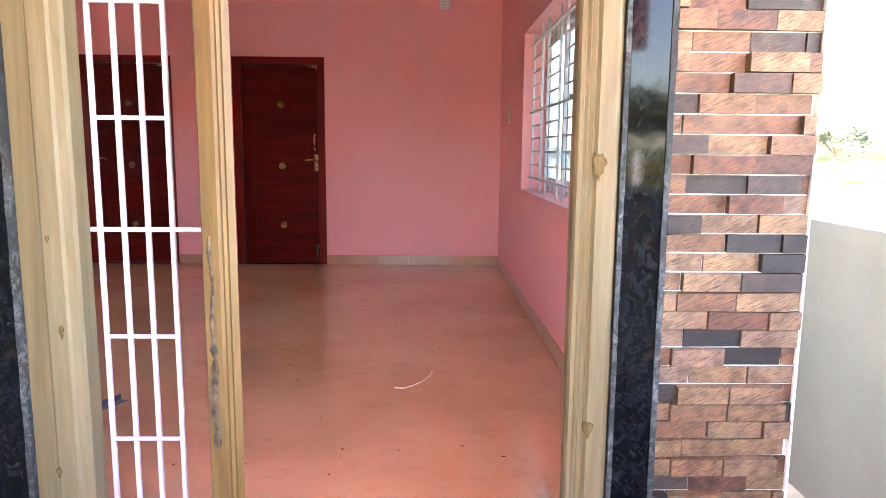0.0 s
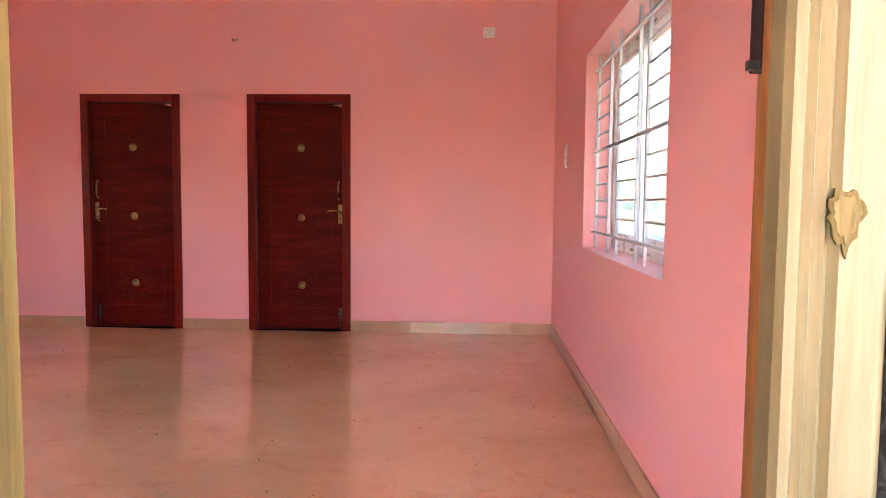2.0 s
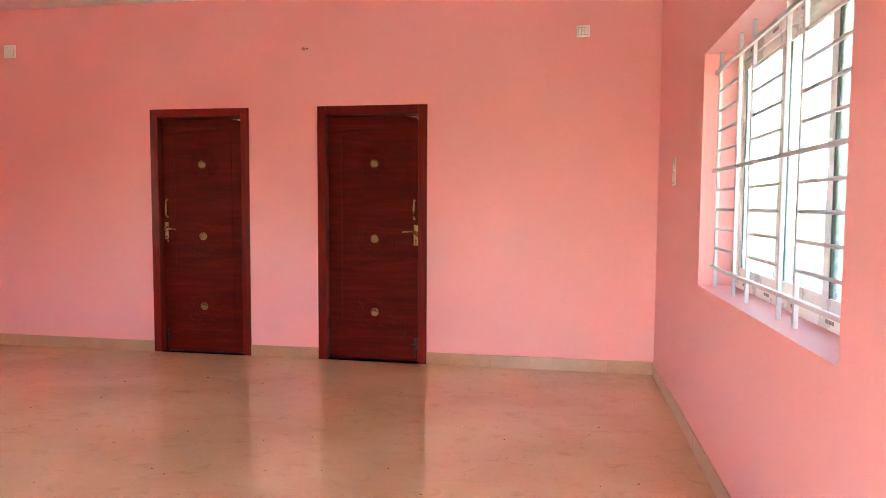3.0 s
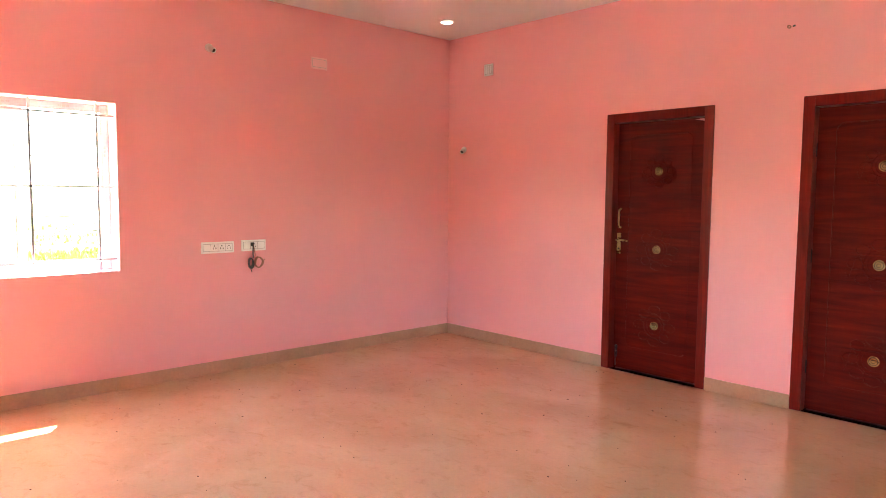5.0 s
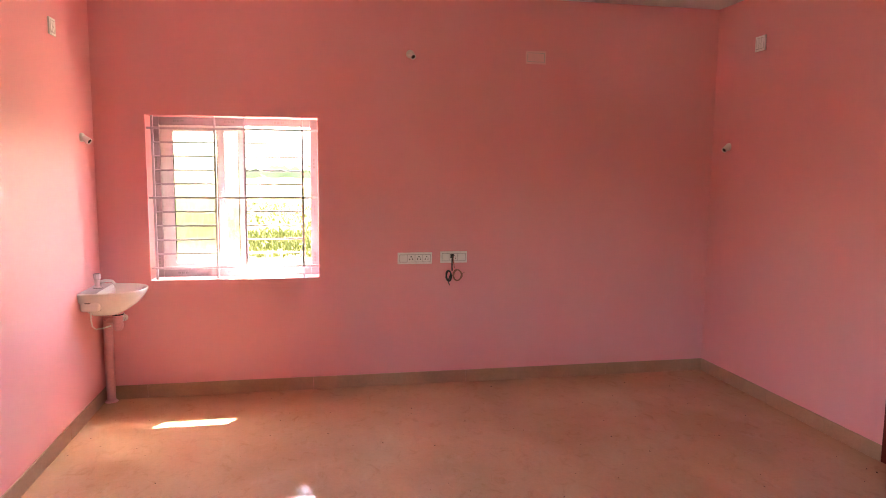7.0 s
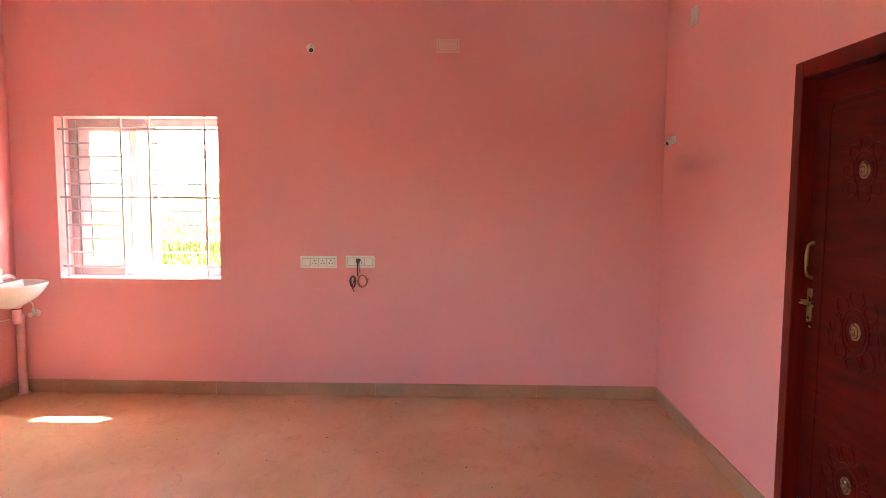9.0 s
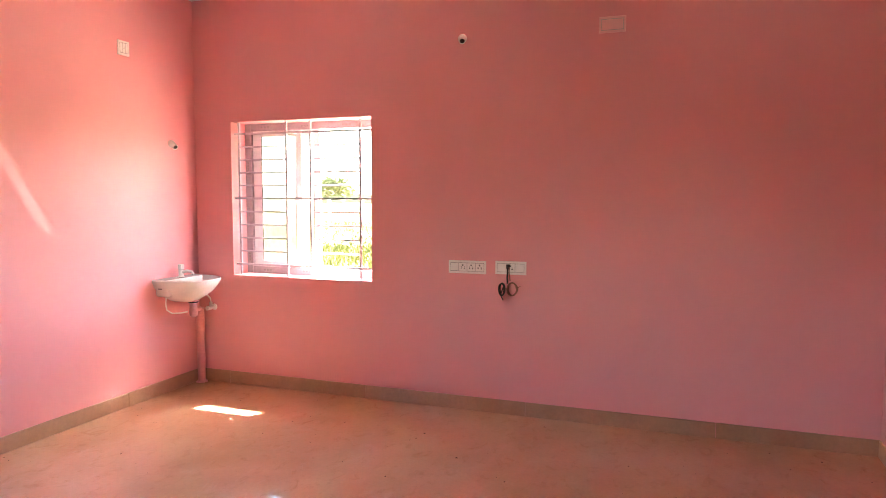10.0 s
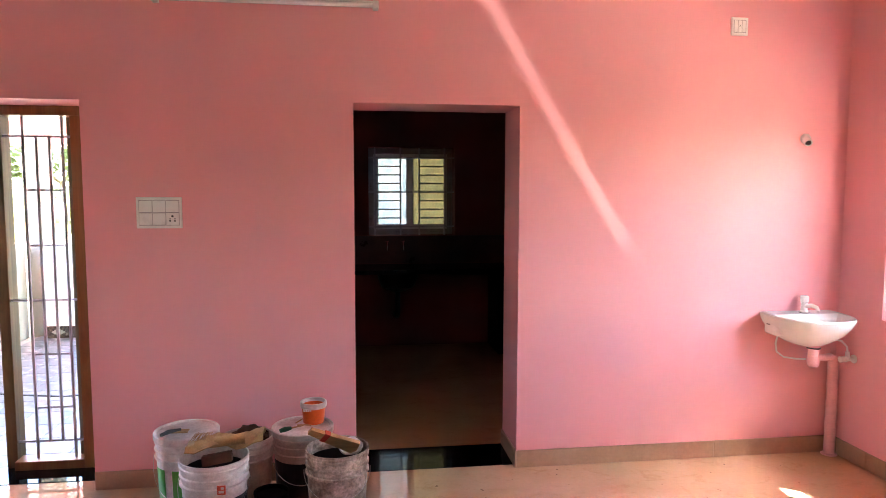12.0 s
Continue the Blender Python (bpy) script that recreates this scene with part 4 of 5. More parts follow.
def plate(wall_name, u0, u1, z0, z1, modules, label, name="switch_board", category="switch board", mat=PLATE):
    """Modular plate; modules: letters s switch, k socket, b blank, l large blank, for each row."""
    at = on_wall(wall_name)
    root = thing(name, at((u0 + u1) / 2, 0, z0), label, category)
    part("cover_plate", soft_box(at(u0, 0, z0), at(u1, 0.012, z1), 0.004), mat, root)
    mu, mz = 0.014, 0.016
    part("module_bed", soft_box(at(u0 + mu - 0.002, 0.006, z0 + mz - 0.002), at(u1 - mu + 0.002, 0.0126, z1 - mz + 0.002), 0.001, 1), BED, root, "grey gaps between the modules")
    strings = modules.split("/")
    dz = (z1 - z0 - 2 * mz) / len(strings)
    for r, line in enumerate(strings):
        du = (u1 - u0 - 2 * mu) / len(line)
        for k, c in enumerate(line):
            a, b = u0 + mu + du * k + 0.0018, u0 + mu + du * (k + 1) - 0.0018
            p, q = z1 - mz - dz * (r + 1) + 0.0018, z1 - mz - dz * r - 0.0018
            if c == "s":
                bm = bmesh.new()
                lo, hi = 0.012, 0.0185
                rings(bm, [[at(a, 0.011, p), at(b, 0.011, p), at(b, hi, p + 0.002), at(a, hi, p + 0.002)], [at(a, 0.011, q), at(b, 0.011, q), at(b, lo + 0.001, q - 0.002), at(a, lo + 0.001, q - 0.002)]])
                rk = part("rocker", bm, mat, root)
                # grey strip painted as the shadow line under the rocker
                part("rocker_gap_shade", soft_box(at(a, 0.0118, p - 0.0016), at(b, 0.0150, p + 0.0006), 0.0004, 1), INK_AND_GAP_SHADE, rk, "grey strip for the shadow under the rocker")
            elif c == "k":
                s = part("socket", soft_box(at(a, 0.011, p), at(b, 0.0145, q), 0.002, 1), mat, root)
                bm = bmesh.new()
                cu, cz = (a + b) / 2, (p + q) / 2
                w = min(b - a, q - p)
                for ou, oz, rr in ((0, 0.24, 0.10), (-0.2, -0.16, 0.08), (0.2, -0.16, 0.08), (-0.2, 0.02, 0.05), (0.2, 0.02, 0.05)):
                    lathe(bm, at(cu + ou * w, 0.0140, cz + oz * w), Vector(at(0, 1, 0)) - Vector(at(0, 0, 0)), [(0, rr * w), (0.001, rr * w)], 8)
                part("pin_holes", bm, BLACK_PLASTIC, s, "dark pin holes")
            elif c in "bl":
                bk = part("blank", soft_box(at(a, 0.011, p), at(b, 0.0135, q), 0.002, 1), mat, root)
                if c == "b":
                    # thin grey strip painted as the shadow line under the blank
                    part("blank_gap_shade", soft_box(at(a, 0.0118, p - 0.0012), at(b, 0.0128, p + 0.0004), 0.0003, 1), INK_AND_GAP_SHADE, bk, "grey strip for the shadow under the blank")
    return root


plate("west", 4.948, 5.218, 0.960, 1.050, "skkk", "white plate with a switch and three sockets on a pink wall")
plate("west", 5.283, 5.497, 0.965, 1.055, "lkl", "white plate with a wire hanging from its middle socket")
plate("west", 5.944, 6.108, 2.510, 2.609, "l", "blank pink-tinted cover plate high on a pink wall", name="cover_plate", category="cover plate", mat=PINK_PLATE)
plate("north", 0.928, 1.030, 2.580, 2.668, "bkb", "small white socket plate high on the pink wall", name="wall_socket", category="socket")
plate("north", -4.068, -3.955, 2.580, 2.690, "bkb", "small white socket plate high in the corner", name="wall_socket", category="socket")
plate("south", -3.912, -3.812, 2.452, 2.552, "bkb", "small white socket plate high on the pink wall", name="wall_socket", category="socket")
plate("south", -0.811, -0.585, 1.380, 1.541, "sbs/kss", "large white switch board with rockers and a socket")
plate("east", 6.745, 6.825, 1.430, 1.606, "l/s", "narrow white switch plate beside the window")

# hanging wire on the west wall
wire = thing("hanging_wire", (WEST + 0.013, 5.378, 1.045), "coil of red and black wire hanging from a socket plate", "wire")
RED_WIRE = surface("red_brown_insulation", (0.28, 0.10, 0.07), (0.40, 0.18, 0.12), 0.5, bump=0.0)
BX = WEST + 0.030
bm = bmesh.new()
tube(bm, [(WEST + 0.014, 5.374, 1.022), (BX, 5.374, 1.005), (BX, 5.372, 0.945), (BX, 5.374, 0.905)], 0.0055, 8)
pts = []
for k in range(44):
    a = k * math.tau / 15 + 1.4
    pts.append((BX + 0.010 + 0.0006 * k, 5.342 + (0.019 + 0.0025 * math.sin(k)) * math.cos(a), 0.868 + 0.040 * math.sin(a)))
tube(bm, pts, 0.0058, 6)
tube(bm, [pts[-1], (BX + 0.03, 5.335, 0.83), (BX + 0.02, 5.350, 0.795)], 0.004, 6)
box(bm, (WEST + 0.0135, 5.362, 1.004), (WEST + 0.019, 5.388, 1.034))
part("black_cable", bm, BLACK_PLASTIC, wire, "black coiled cable", True)
bm = bmesh.new()
tube(bm, [(WEST + 0.014, 5.382, 1.022), (BX, 5.384, 0.98), (BX, 5.392, 0.925)], 0.0035, 6)
pts = []
for k in range(52):
    a = k * math.tau / 13 + 1.2
    pts.append((BX + 0.006 + 0.0005 * k, 5.412 + (0.034 + 0.004 * math.sin(k * 1.3)) * math.cos(a), 0.872 + (0.040 + 0.004 * math.sin(k)) * math.sin(a)))
tube(bm, pts, 0.0042, 6)
tube(bm, [pts[-1], (BX + 0.02, 5.45, 0.885), (BX + 0.02, 5.468, 0.894)], 0.0025, 6)
part("red_wire", bm, RED_WIRE, wire, "red-brown coiled wire", True)


def lamp_holder(wall_name, u, z, tilt, label):
    at = on_wall(wall_name)
    root = thing("lamp_holder", at(u, 0, z), label, "lamp holder", "bulb holders on the walls")
    n = Vector(at(0, 1, 0)) - Vector(at(0, 0, 0))
    side_way = Vector(at(1, 0, 0)) - Vector(at(0, 0, 0))
    ax = (n * 0.75 + side_way * tilt + Vector((0, 0, -0.45))).normalized()
    bm = bmesh.new()
    lathe(bm, at(u, 0, z), n, [(0, 0.030), (0.010, 0.030), (0.020, 0.024), (0.026, 0.012)], 20)
    part("base", bm, PLATE, root, smooth=True)
    c = Vector(at(u, 0.012, z))
    bm = bmesh.new()
    lathe(bm, c, ax, [(0, 0.018), (0.02, 0.021), (0.055, 0.022), (0.060, 0.020)], 20, False)
    lathe(bm, c, ax, [(0.060, 0.020), (0.060, 0.0165), (0.030, 0.0165)], 20, False)
    part("sleeve", bm, PLATE, root, smooth=True)
    bm = bmesh.new()
    lathe(bm, c + ax * 0.052, ax, [(0, 0.0163), (0.001, 0.0163)], 16)
    part("contact_well", bm, BLACK_PLASTIC, root, "black inside of the holder")


lamp_holder("west", 5.041, 2.547, 0.25, "white angled bulb holder, empty, on a pink wall")
lamp_holder("north", -4.339, 1.890, 0.35, "white angled bulb holder, empty, near the corner")
lamp_holder("south", -4.300, 1.880, 0.30, "white angled bulb holder above the wash basin")
hook = thing("wall_hook", (-1.253, NORTH, 2.567), "small dark conduit end in the pink wall", "conduit end")
bm = bmesh.new()
lathe(bm, (-1.265, NORTH + 0.005, 2.567), (0, -1, 0), [(0, 0.012), (0.02, 0.012), (0.02, 0.006), (0.004, 0.006)], 12)
part("conduit_ring", bm, RED_WIRE, hook, smooth=True)
bm = bmesh.new()
tube(bm, [(-1.24, NORTH + 0.002, 2.569), (-1.235, NORTH - 0.018, 2.565), (-1.222, NORTH - 0.02, 2.567)], 0.006, 8)
part("wire_end", bm, BLACK_PLASTIC, hook, smooth=True)

batten = thing("tube_light", (-1.26, SOUTH, 2.515), "white unlit tube light batten high on the south wall", "tube light")
part("housing", soft_box((-1.83, SOUTH, 2.530), (-0.70, SOUTH + 0.028, 2.562), 0.004), PLATE, batten)
bm = bmesh.new()
tube(bm, [(-1.80, SOUTH + 0.040, 2.535), (-0.73, SOUTH + 0.040, 2.535)], 0.014, 14)
part("tube", bm, CERAMIC, batten, "frosted white tube", True)
for x in (-1.83, -0.73):
    part("end_cap", soft_box((x, SOUTH + 0.002, 2.515), (x + 0.03, SOUTH + 0.058, 2.556), 0.004), PLATE, batten)

down = thing("ceiling_light", (-4.04, 7.045, TOP), "small round white downlight, lit, in the white ceiling", "ceiling light")
bm = bmesh.new()
lathe(bm, (-4.04, 7.045, TOP), (0, 0, -1), [(0, 0.064), (0.006, 0.064), (0.010, 0.060), (0.010, 0.052), (0.004, 0.050)], 32, False)
part("trim_ring", bm, PLATE, down, smooth=True)
bm = bmesh.new()
lathe(bm, (-4.04, 7.045, TOP), (0, 0, -1), [(0.002, 0.050), (0.005, 0.050)], 32)
part("diffuser", bm, LED, down, "glowing white diffuser")

# ---- wash basin ----
basin = thing("wash_basin", (-4.29, SOUTH, 0.70), "white ceramic wash basin fixed to the pink corner wall", "wash basin")
BXC, BY = -4.285, SOUTH + 0.002


def basin_loop(half, depth, z, back=0.0, n=30):
    pts = []
    for k in range(n):
        a = math.pi * k / (n - 1)
        c, s = math.cos(a), math.sin(a)
        pts.append((BXC + half * math.copysign(abs(c) ** 0.78, c), BY + back + (depth - back) * abs(s) ** 0.72, z))
    return pts


bm = bmesh.new()
outer = [(0.055, 0.185, 0.690, 0.06), (0.085, 0.205, 0.700, 0.05), (0.130, 0.255, 0.728, 0.03), (0.175, 0.315, 0.770, 0.012), (0.207, 0.352, 0.815, 0.0), (0.222, 0.372, 0.850, 0.0), (0.225, 0.376, 0.862, 0.0), (0.220, 0.372, 0.870, 0.0),
         (0.200, 0.352, 0.868, 0.105), (0.188, 0.338, 0.855, 0.115), (0.160, 0.305, 0.80, 0.125), (0.110, 0.262, 0.765, 0.140), (0.040, 0.210, 0.752, 0.165)]
rings(bm, [basin_loop(h, d, z, b) for h, d, z, b in outer])
part("bowl", bm, CERAMIC, basin, smooth=True)
part("back_block", soft_box((BXC - 0.200, BY, 0.742), (BXC + 0.200, BY + 0.125, 0.852), 0.022, 3), CERAMIC, basin, smooth=True)
bm = bmesh.new()
lathe(bm, (BXC, BY + 0.118, 0.825), (0, 1, 0.25), [(0, 0.012), (0.004, 0.012), (0.004, 0.008), (0.0, 0.006)], 14)
part("overflow_ring", bm, CHROME, basin, smooth=True)
bm = bmesh.new()
lathe(bm, (BXC, BY + 0.187, 0.7525), (0, 0, 1), [(0, 0.026), (0.003, 0.026), (0.003, 0.018), (0.001, 0.006)], 18)
part("waste_grid", bm, CHROME, basin, smooth=True)
bm = bmesh.new()
box(bm, (BXC + 0.1995, BY + 0.035, 0.800), (BXC + 0.2012, BY + 0.070, 0.808))
part("side_mark", bm, INK_AND_GAP_SHADE, basin, "small grey printed mark")
tap = thing("basin_tap", (BXC + 0.03, BY + 0.055, 0.869), "white plastic pillar tap on the wash basin", "tap")
tx, ty = BXC - 0.02, BY + 0.055
bm = bmesh.new()
lathe(bm, (tx, ty, 0.868), (0, 0, 1), [(0, 0.025), (0.008, 0.025), (0.014, 0.019), (0.05, 0.018), (0.06, 0.020)], 20)
tube(bm, [(tx, ty, 0.905), (tx - 0.01, ty + 0.05, 0.918), (tx - 0.014, ty + 0.09, 0.912), (tx - 0.015, ty + 0.105, 0.892)], [0.013, 0.012, 0.011, 0.010], 12)
part("body", bm, CERAMIC, tap, smooth=True)
bm = bmesh.new()
lathe(bm, (tx, ty, 0.928), (0, 0, 1), [(0, 0.017), (0.004, 0.023), (0.034, 0.024), (0.040, 0.020), (0.041, 0.004)], 8)
part("knob", bm, CERAMIC, tap, "white faceted knob")
bm = bmesh.new()
lathe(bm, (tx, ty, 0.8665), (0, 0, 1), [(0, 0.029), (0.004, 0.029)], 18)
part("washer", bm, BLACK_PLASTIC, tap, "black rubber washer")
drain = thing("waste_pipe", (-4.515, SOUTH + 0.052, 0.0), "pink painted waste pipe standing in the room's corner", "waste pipe")
DX, DY = BXC, BY + 0.18
bm = bmesh.new()
tube(bm, [(-4.515, SOUTH + 0.052, 0.0), (-4.516, SOUTH + 0.050, 0.30), (-4.515, SOUTH + 0.052, 0.60)], 0.031, 16)
lathe(bm, (-4.515, SOUTH + 0.052, 0.0), (0, 0, 1), [(0, 0.046), (0.006, 0.044), (0.010, 0.032)], 16)
part("standpipe", bm, PINK_PIPE, drain, smooth=True)
bm = bmesh.new()
lathe(bm, (DX, DY, 0.700), (0, 0, -1), [(-0.012, 0.034), (0.018, 0.034), (0.020, 0.028), (0.055, 0.030), (0.085, 0.034), (0.115, 0.030), (0.128, 0.016)], 20)
tube(bm, [(DX, DY, 0.63), (DX - 0.09, DY - 0.03, 0.62), (-4.47, SOUTH + 0.075, 0.605), (-4.515, SOUTH + 0.052, 0.585)], 0.020, 12)
part("bottle_trap", bm, PINK_PIPE, drain, "pinkish plastic bottle trap", True)
bm = bmesh.new()
lathe(bm, (DX, DY, 0.692), (0, 0, -1), [(0, 0.037), (0.008, 0.037)], 20)
part("trap_seal", bm, BLACK_PLASTIC, drain, "black seal ring", True)
supply = thing("angle_valve", (WEST, SOUTH + 0.15, 0.605), "pale plastic angle valve and hose under the basin", "valve")
bm = bmesh.new()
lathe(bm, (WEST + 0.002, SOUTH + 0.15, 0.605), (1, 0, 0), [(0, 0.026), (0.006, 0.024), (0.01, 0.013), (0.05, 0.013), (0.052, 0.018), (0.09, 0.018), (0.092, 0.010)], 14)
lathe(bm, (WEST + 0.045, SOUTH + 0.15, 0.605), (0, 0, 1), [(0, 0.014), (0.045, 0.012)], 12)
part("valve_body", bm, CERAMIC, supply, smooth=True)
bm = bmesh.new()
tube(bm, [(WEST + 0.045, SOUTH + 0.15, 0.645), (WEST + 0.05, SOUTH + 0.148, 0.68), (WEST + 0.08, SOUTH + 0.14, 0.712), (WEST + 0.14, SOUTH + 0.125, 0.722), (WEST + 0.20, SOUTH + 0.11, 0.735)], 0.006, 8)
part("valve_hose", bm, CERAMIC, supply, "thin white hose", True)
bm = bmesh.new()
tube(bm, [(-4.155, SOUTH + 0.05, 0.76), (-4.135, SOUTH + 0.055, 0.69), (-4.14, SOUTH + 0.06, 0.64), (-4.18, SOUTH + 0.07, 0.61), (-4.235, SOUTH + 0.10, 0.605), (-4.27, SOUTH + 0.14, 0.612)], 0.0055, 8)
part("hose", bm, CERAMIC, supply, "thin white hose", True)

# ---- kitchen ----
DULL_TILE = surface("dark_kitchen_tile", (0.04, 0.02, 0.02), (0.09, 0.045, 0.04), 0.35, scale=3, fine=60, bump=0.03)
counter = thing("kitchen_counter", (-2.4, 0.0, 0.0), "dark granite kitchen worktop on a plain wall in shadow", "worktop")
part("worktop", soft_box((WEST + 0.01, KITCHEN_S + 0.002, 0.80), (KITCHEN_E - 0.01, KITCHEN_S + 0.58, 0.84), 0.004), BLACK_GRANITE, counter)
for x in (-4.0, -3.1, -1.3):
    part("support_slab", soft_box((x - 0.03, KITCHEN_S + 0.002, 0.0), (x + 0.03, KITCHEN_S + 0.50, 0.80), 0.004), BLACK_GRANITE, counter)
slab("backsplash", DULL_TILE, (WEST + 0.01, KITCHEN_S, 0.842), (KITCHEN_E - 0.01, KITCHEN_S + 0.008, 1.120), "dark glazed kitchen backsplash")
sink = thing("kitchen_sink", (-2.12, -0.08, 0.60), "dark steel sink bowl hung under the worktop", "sink")
bm = bmesh.new()
lathe(bm, (-2.12, -0.06, 0.798), (0, 0, -1), [(0, 0.20), (0.05, 0.195), (0.15, 0.16), (0.19, 0.08), (0.20, 0.03)], 24)
part("bowl", bm, DARK_METAL, sink, smooth=True)
bm = bmesh.new()
tube(bm, [(-2.12, -0.06, 0.60), (-2.12, -0.06, 0.40), (-2.12, -0.20, 0.33), (-2.12, -0.34, 0.33)], 0.025, 12)
part("drain", bm, DARK_METAL, sink, smooth=True)
for x in (-2.03, -2.19):
    t2 = thing("kitchen_tap", (x, KITCHEN_S, 1.0), "small chrome wall tap below the kitchen window", "tap", "kitchen taps")
    bm = bmesh.new()
    tube(bm, [(x, KITCHEN_S + 0.008, 1.02), (x, KITCHEN_S + 0.09, 1.02), (x, KITCHEN_S + 0.11, 0.98)], 0.011, 10)
    part("spout", bm, CHROME, t2, smooth=True)
    bm = bmesh.new()
    lathe(bm, (x, KITCHEN_S + 0.05, 1.03), (0, 0, 1), [(0, 0.010), (0.03, 0.010), (0.032, 0.022), (0.045, 0.022)], 12)
    part("knob", bm, CHROME, t2, smooth=True)


# ---- paint buckets and site clutter ----
def paint_like(name, a, b, rough=0.45, fine_amt=0.14, scale=7, spec=0.4):
    return surface(name, a, b, rough, scale=scale, fine=70, bump=0.05, fine_amt=fine_amt, spec=spec)


BUCKET_WHITE = paint_like("scuffed_white_plastic", (0.58, 0.46, 0.42), (0.86, 0.77, 0.73), 0.45, 0.22, 11)
BUCKET_PINK = paint_like("pink_splashed_plastic", (0.58, 0.33, 0.29), (0.78, 0.60, 0.54), 0.45, 0.22, 11)
BUCKET_DIRTY = paint_like("cement_caked_plastic", (0.22, 0.145, 0.10), (0.80, 0.64, 0.52), 0.8, 0.55, 13)
GREEN_LABEL, BLACK_LABEL = paint_like("green_label", (0.07, 0.28, 0.03), (0.11, 0.36, 0.05)), paint_like("black_label", (0.010, 0.010, 0.011), (0.022, 0.020, 0.021), 0.5, spec=0.25)
ORANGE, RED_MARK = paint_like("orange_tub_plastic", (0.82, 0.11, 0.012), (0.90, 0.16, 0.02), 0.4, 0.15), paint_like("red_sticker", (0.55, 0.06, 0.03), (0.65, 0.10, 0.05))
# dried paint in the buckets; on the tin it stands for shadow
DARK_PAINT_GAP_SHADE = paint_like("dried_paint_and_gap_shade", (0.006, 0.005, 0.005), (0.02, 0.015, 0.012), 0.9, spec=0.05)
BROWN = paint_like("brown_stained_block", (0.05, 0.02, 0.012), (0.11, 0.05, 0.03), 0.9, spec=0.08)
TOOL_WOOD = wood("worn_tool_wood", (0.30, 0.15, 0.05), (0.52, 0.29, 0.11), (0.62, 0.38, 0.17), 0.6, "x", 20.0)
GREEN_GRIP = paint_like("green_grip", (0.01, 0.10, 0.04), (0.02, 0.16, 0.07), 0.35, 0.15)


def bucket(x, y, r, h, mat, label, lid=None, bands=(), fill=None, handle=0.0):
    """Ribbed 20-litre bucket, wider at the rim; bands: (bottom, top, material, from angle, to angle)."""
    root = thing("paint_bucket", (x, y, 0), label, "bucket", "paint buckets by the wall")
    rb = r * 0.86

    def rad(z):
        return rb + (r * 0.97 - rb) * z / h

    bm = bmesh.new()
    prof = [(0, rb * 0.96), (0.008, rb)]
    prof += [(h * f, rad(h * f)) for f in (0.25, 0.5, 0.66)]
    for f in (0.70, 0.80, 0.90):
        prof += [(h * f, rad(h * f)), (h * f + 0.004, r * 1.0), (h * f + 0.012, r * 1.0), (h * f + 0.016, rad(h * f + 0.016))]
    prof += [(h - 0.010, r * 0.97), (h - 0.008, r), (h, r), (h, r * 0.955)]
    if not lid:
        prof += [(h - 0.02, r * 0.94), (h * 0.80, r * 0.90)]
    lathe(bm, (x, y, 0), (0, 0, 1), prof, 36)
    part("body", bm, mat, root, smooth=True)
    if lid:
        bm = bmesh.new()
        lathe(bm, (x, y, h + 0.001), (0, 0, 1), [(-0.022, r * 1.015), (-0.020, r * 1.03), (0.004, r * 1.03), (0.008, r * 1.0), (0.008, r * 0.90), (0.001, r * 0.88), (0.001, 0.02)], 36)
        part("lid", bm, lid, root, "scuffed lid", True)
    if fill:
        bm = bmesh.new()
        lathe(bm, (x, y, h * 0.84), (0, 0, 1), [(0, r * 0.895), (0.004, r * 0.895), (0.012, r * 0.5), (0.006, 0.02)], 24)
        part("contents", bm, fill, root, "dried dark paint inside", True)
    for z0, z1, bmat, a0, a1 in bands:
        bm = bmesh.new()
        n = 20
        for i in range(n):
            p, q = radians(a0 + (a1 - a0) * i / n), radians(a0 + (a1 - a0) * (i + 1) / n)
            quad = [(x + (rad(z) + 0.0015) * math.cos(a), y + (rad(z) + 0.0015) * math.sin(a), z) for a, z in ((p, z0), (q, z0), (q, z1), (p, z1))]
            bm.faces.new([bm.verts.new(c) for c in quad])
        bmesh.ops.remove_doubles(bm, verts=list(bm.verts), dist=0.0001)
        part("label_band", bm, bmat, root, "printed label")
    if handle:
        bm = bmesh.new()
        s = 1
        pts = []
        for k in range(17):
            a = math.pi * k / 16
            pts.append((x + r * 1.04 * math.cos(a), y + (r * 1.05) * math.sin(a) * s, h * 0.74 - handle * math.sin(a)))
        tube(bm, pts, 0.0015, 6)
        part("wire_handle", bm, CHROME, root, "thin wire handle", True)
    return root


BA, BB, BC, BD, BE = (-0.858, 3.06), (-1.055, 3.40), (-1.425, 3.075), (-1.603, 3.365), (-1.152, 3.095)
b1 = bucket(*BA, 0.152, 0.385, BUCKET_WHITE, "white lidded paint bucket with a green label", lid=BUCKET_WHITE, bands=((0.05, 0.235, GREEN_LABEL, 22, 56), (0.05, 0.235, GREEN_LABEL, 73, 92)), handle=0.20)
b2 = bucket(*BB, 0.152, 0.385, BUCKET_WHITE, "white open paint bucket with a black label", fill=DARK_PAINT_GAP_SHADE, bands=((0.03, 0.225, BLACK_LABEL, 20, 112), (0.03, 0.225, BLACK_LABEL, 124, 200)), handle=0.16)
b3 = bucket(*BC, 0.150, 0.385, BUCKET_PINK, "pinkish lidded paint bucket with a black label", lid=BUCKET_WHITE, bands=((0.02, 0.245, BLACK_LABEL, 0, 200),), handle=0.14)
b4 = bucket(*BD, 0.148, 0.385, BUCKET_DIRTY, "open bucket caked with grey cement and paint", fill=DARK_PAINT_GAP_SHADE, handle=0.10)
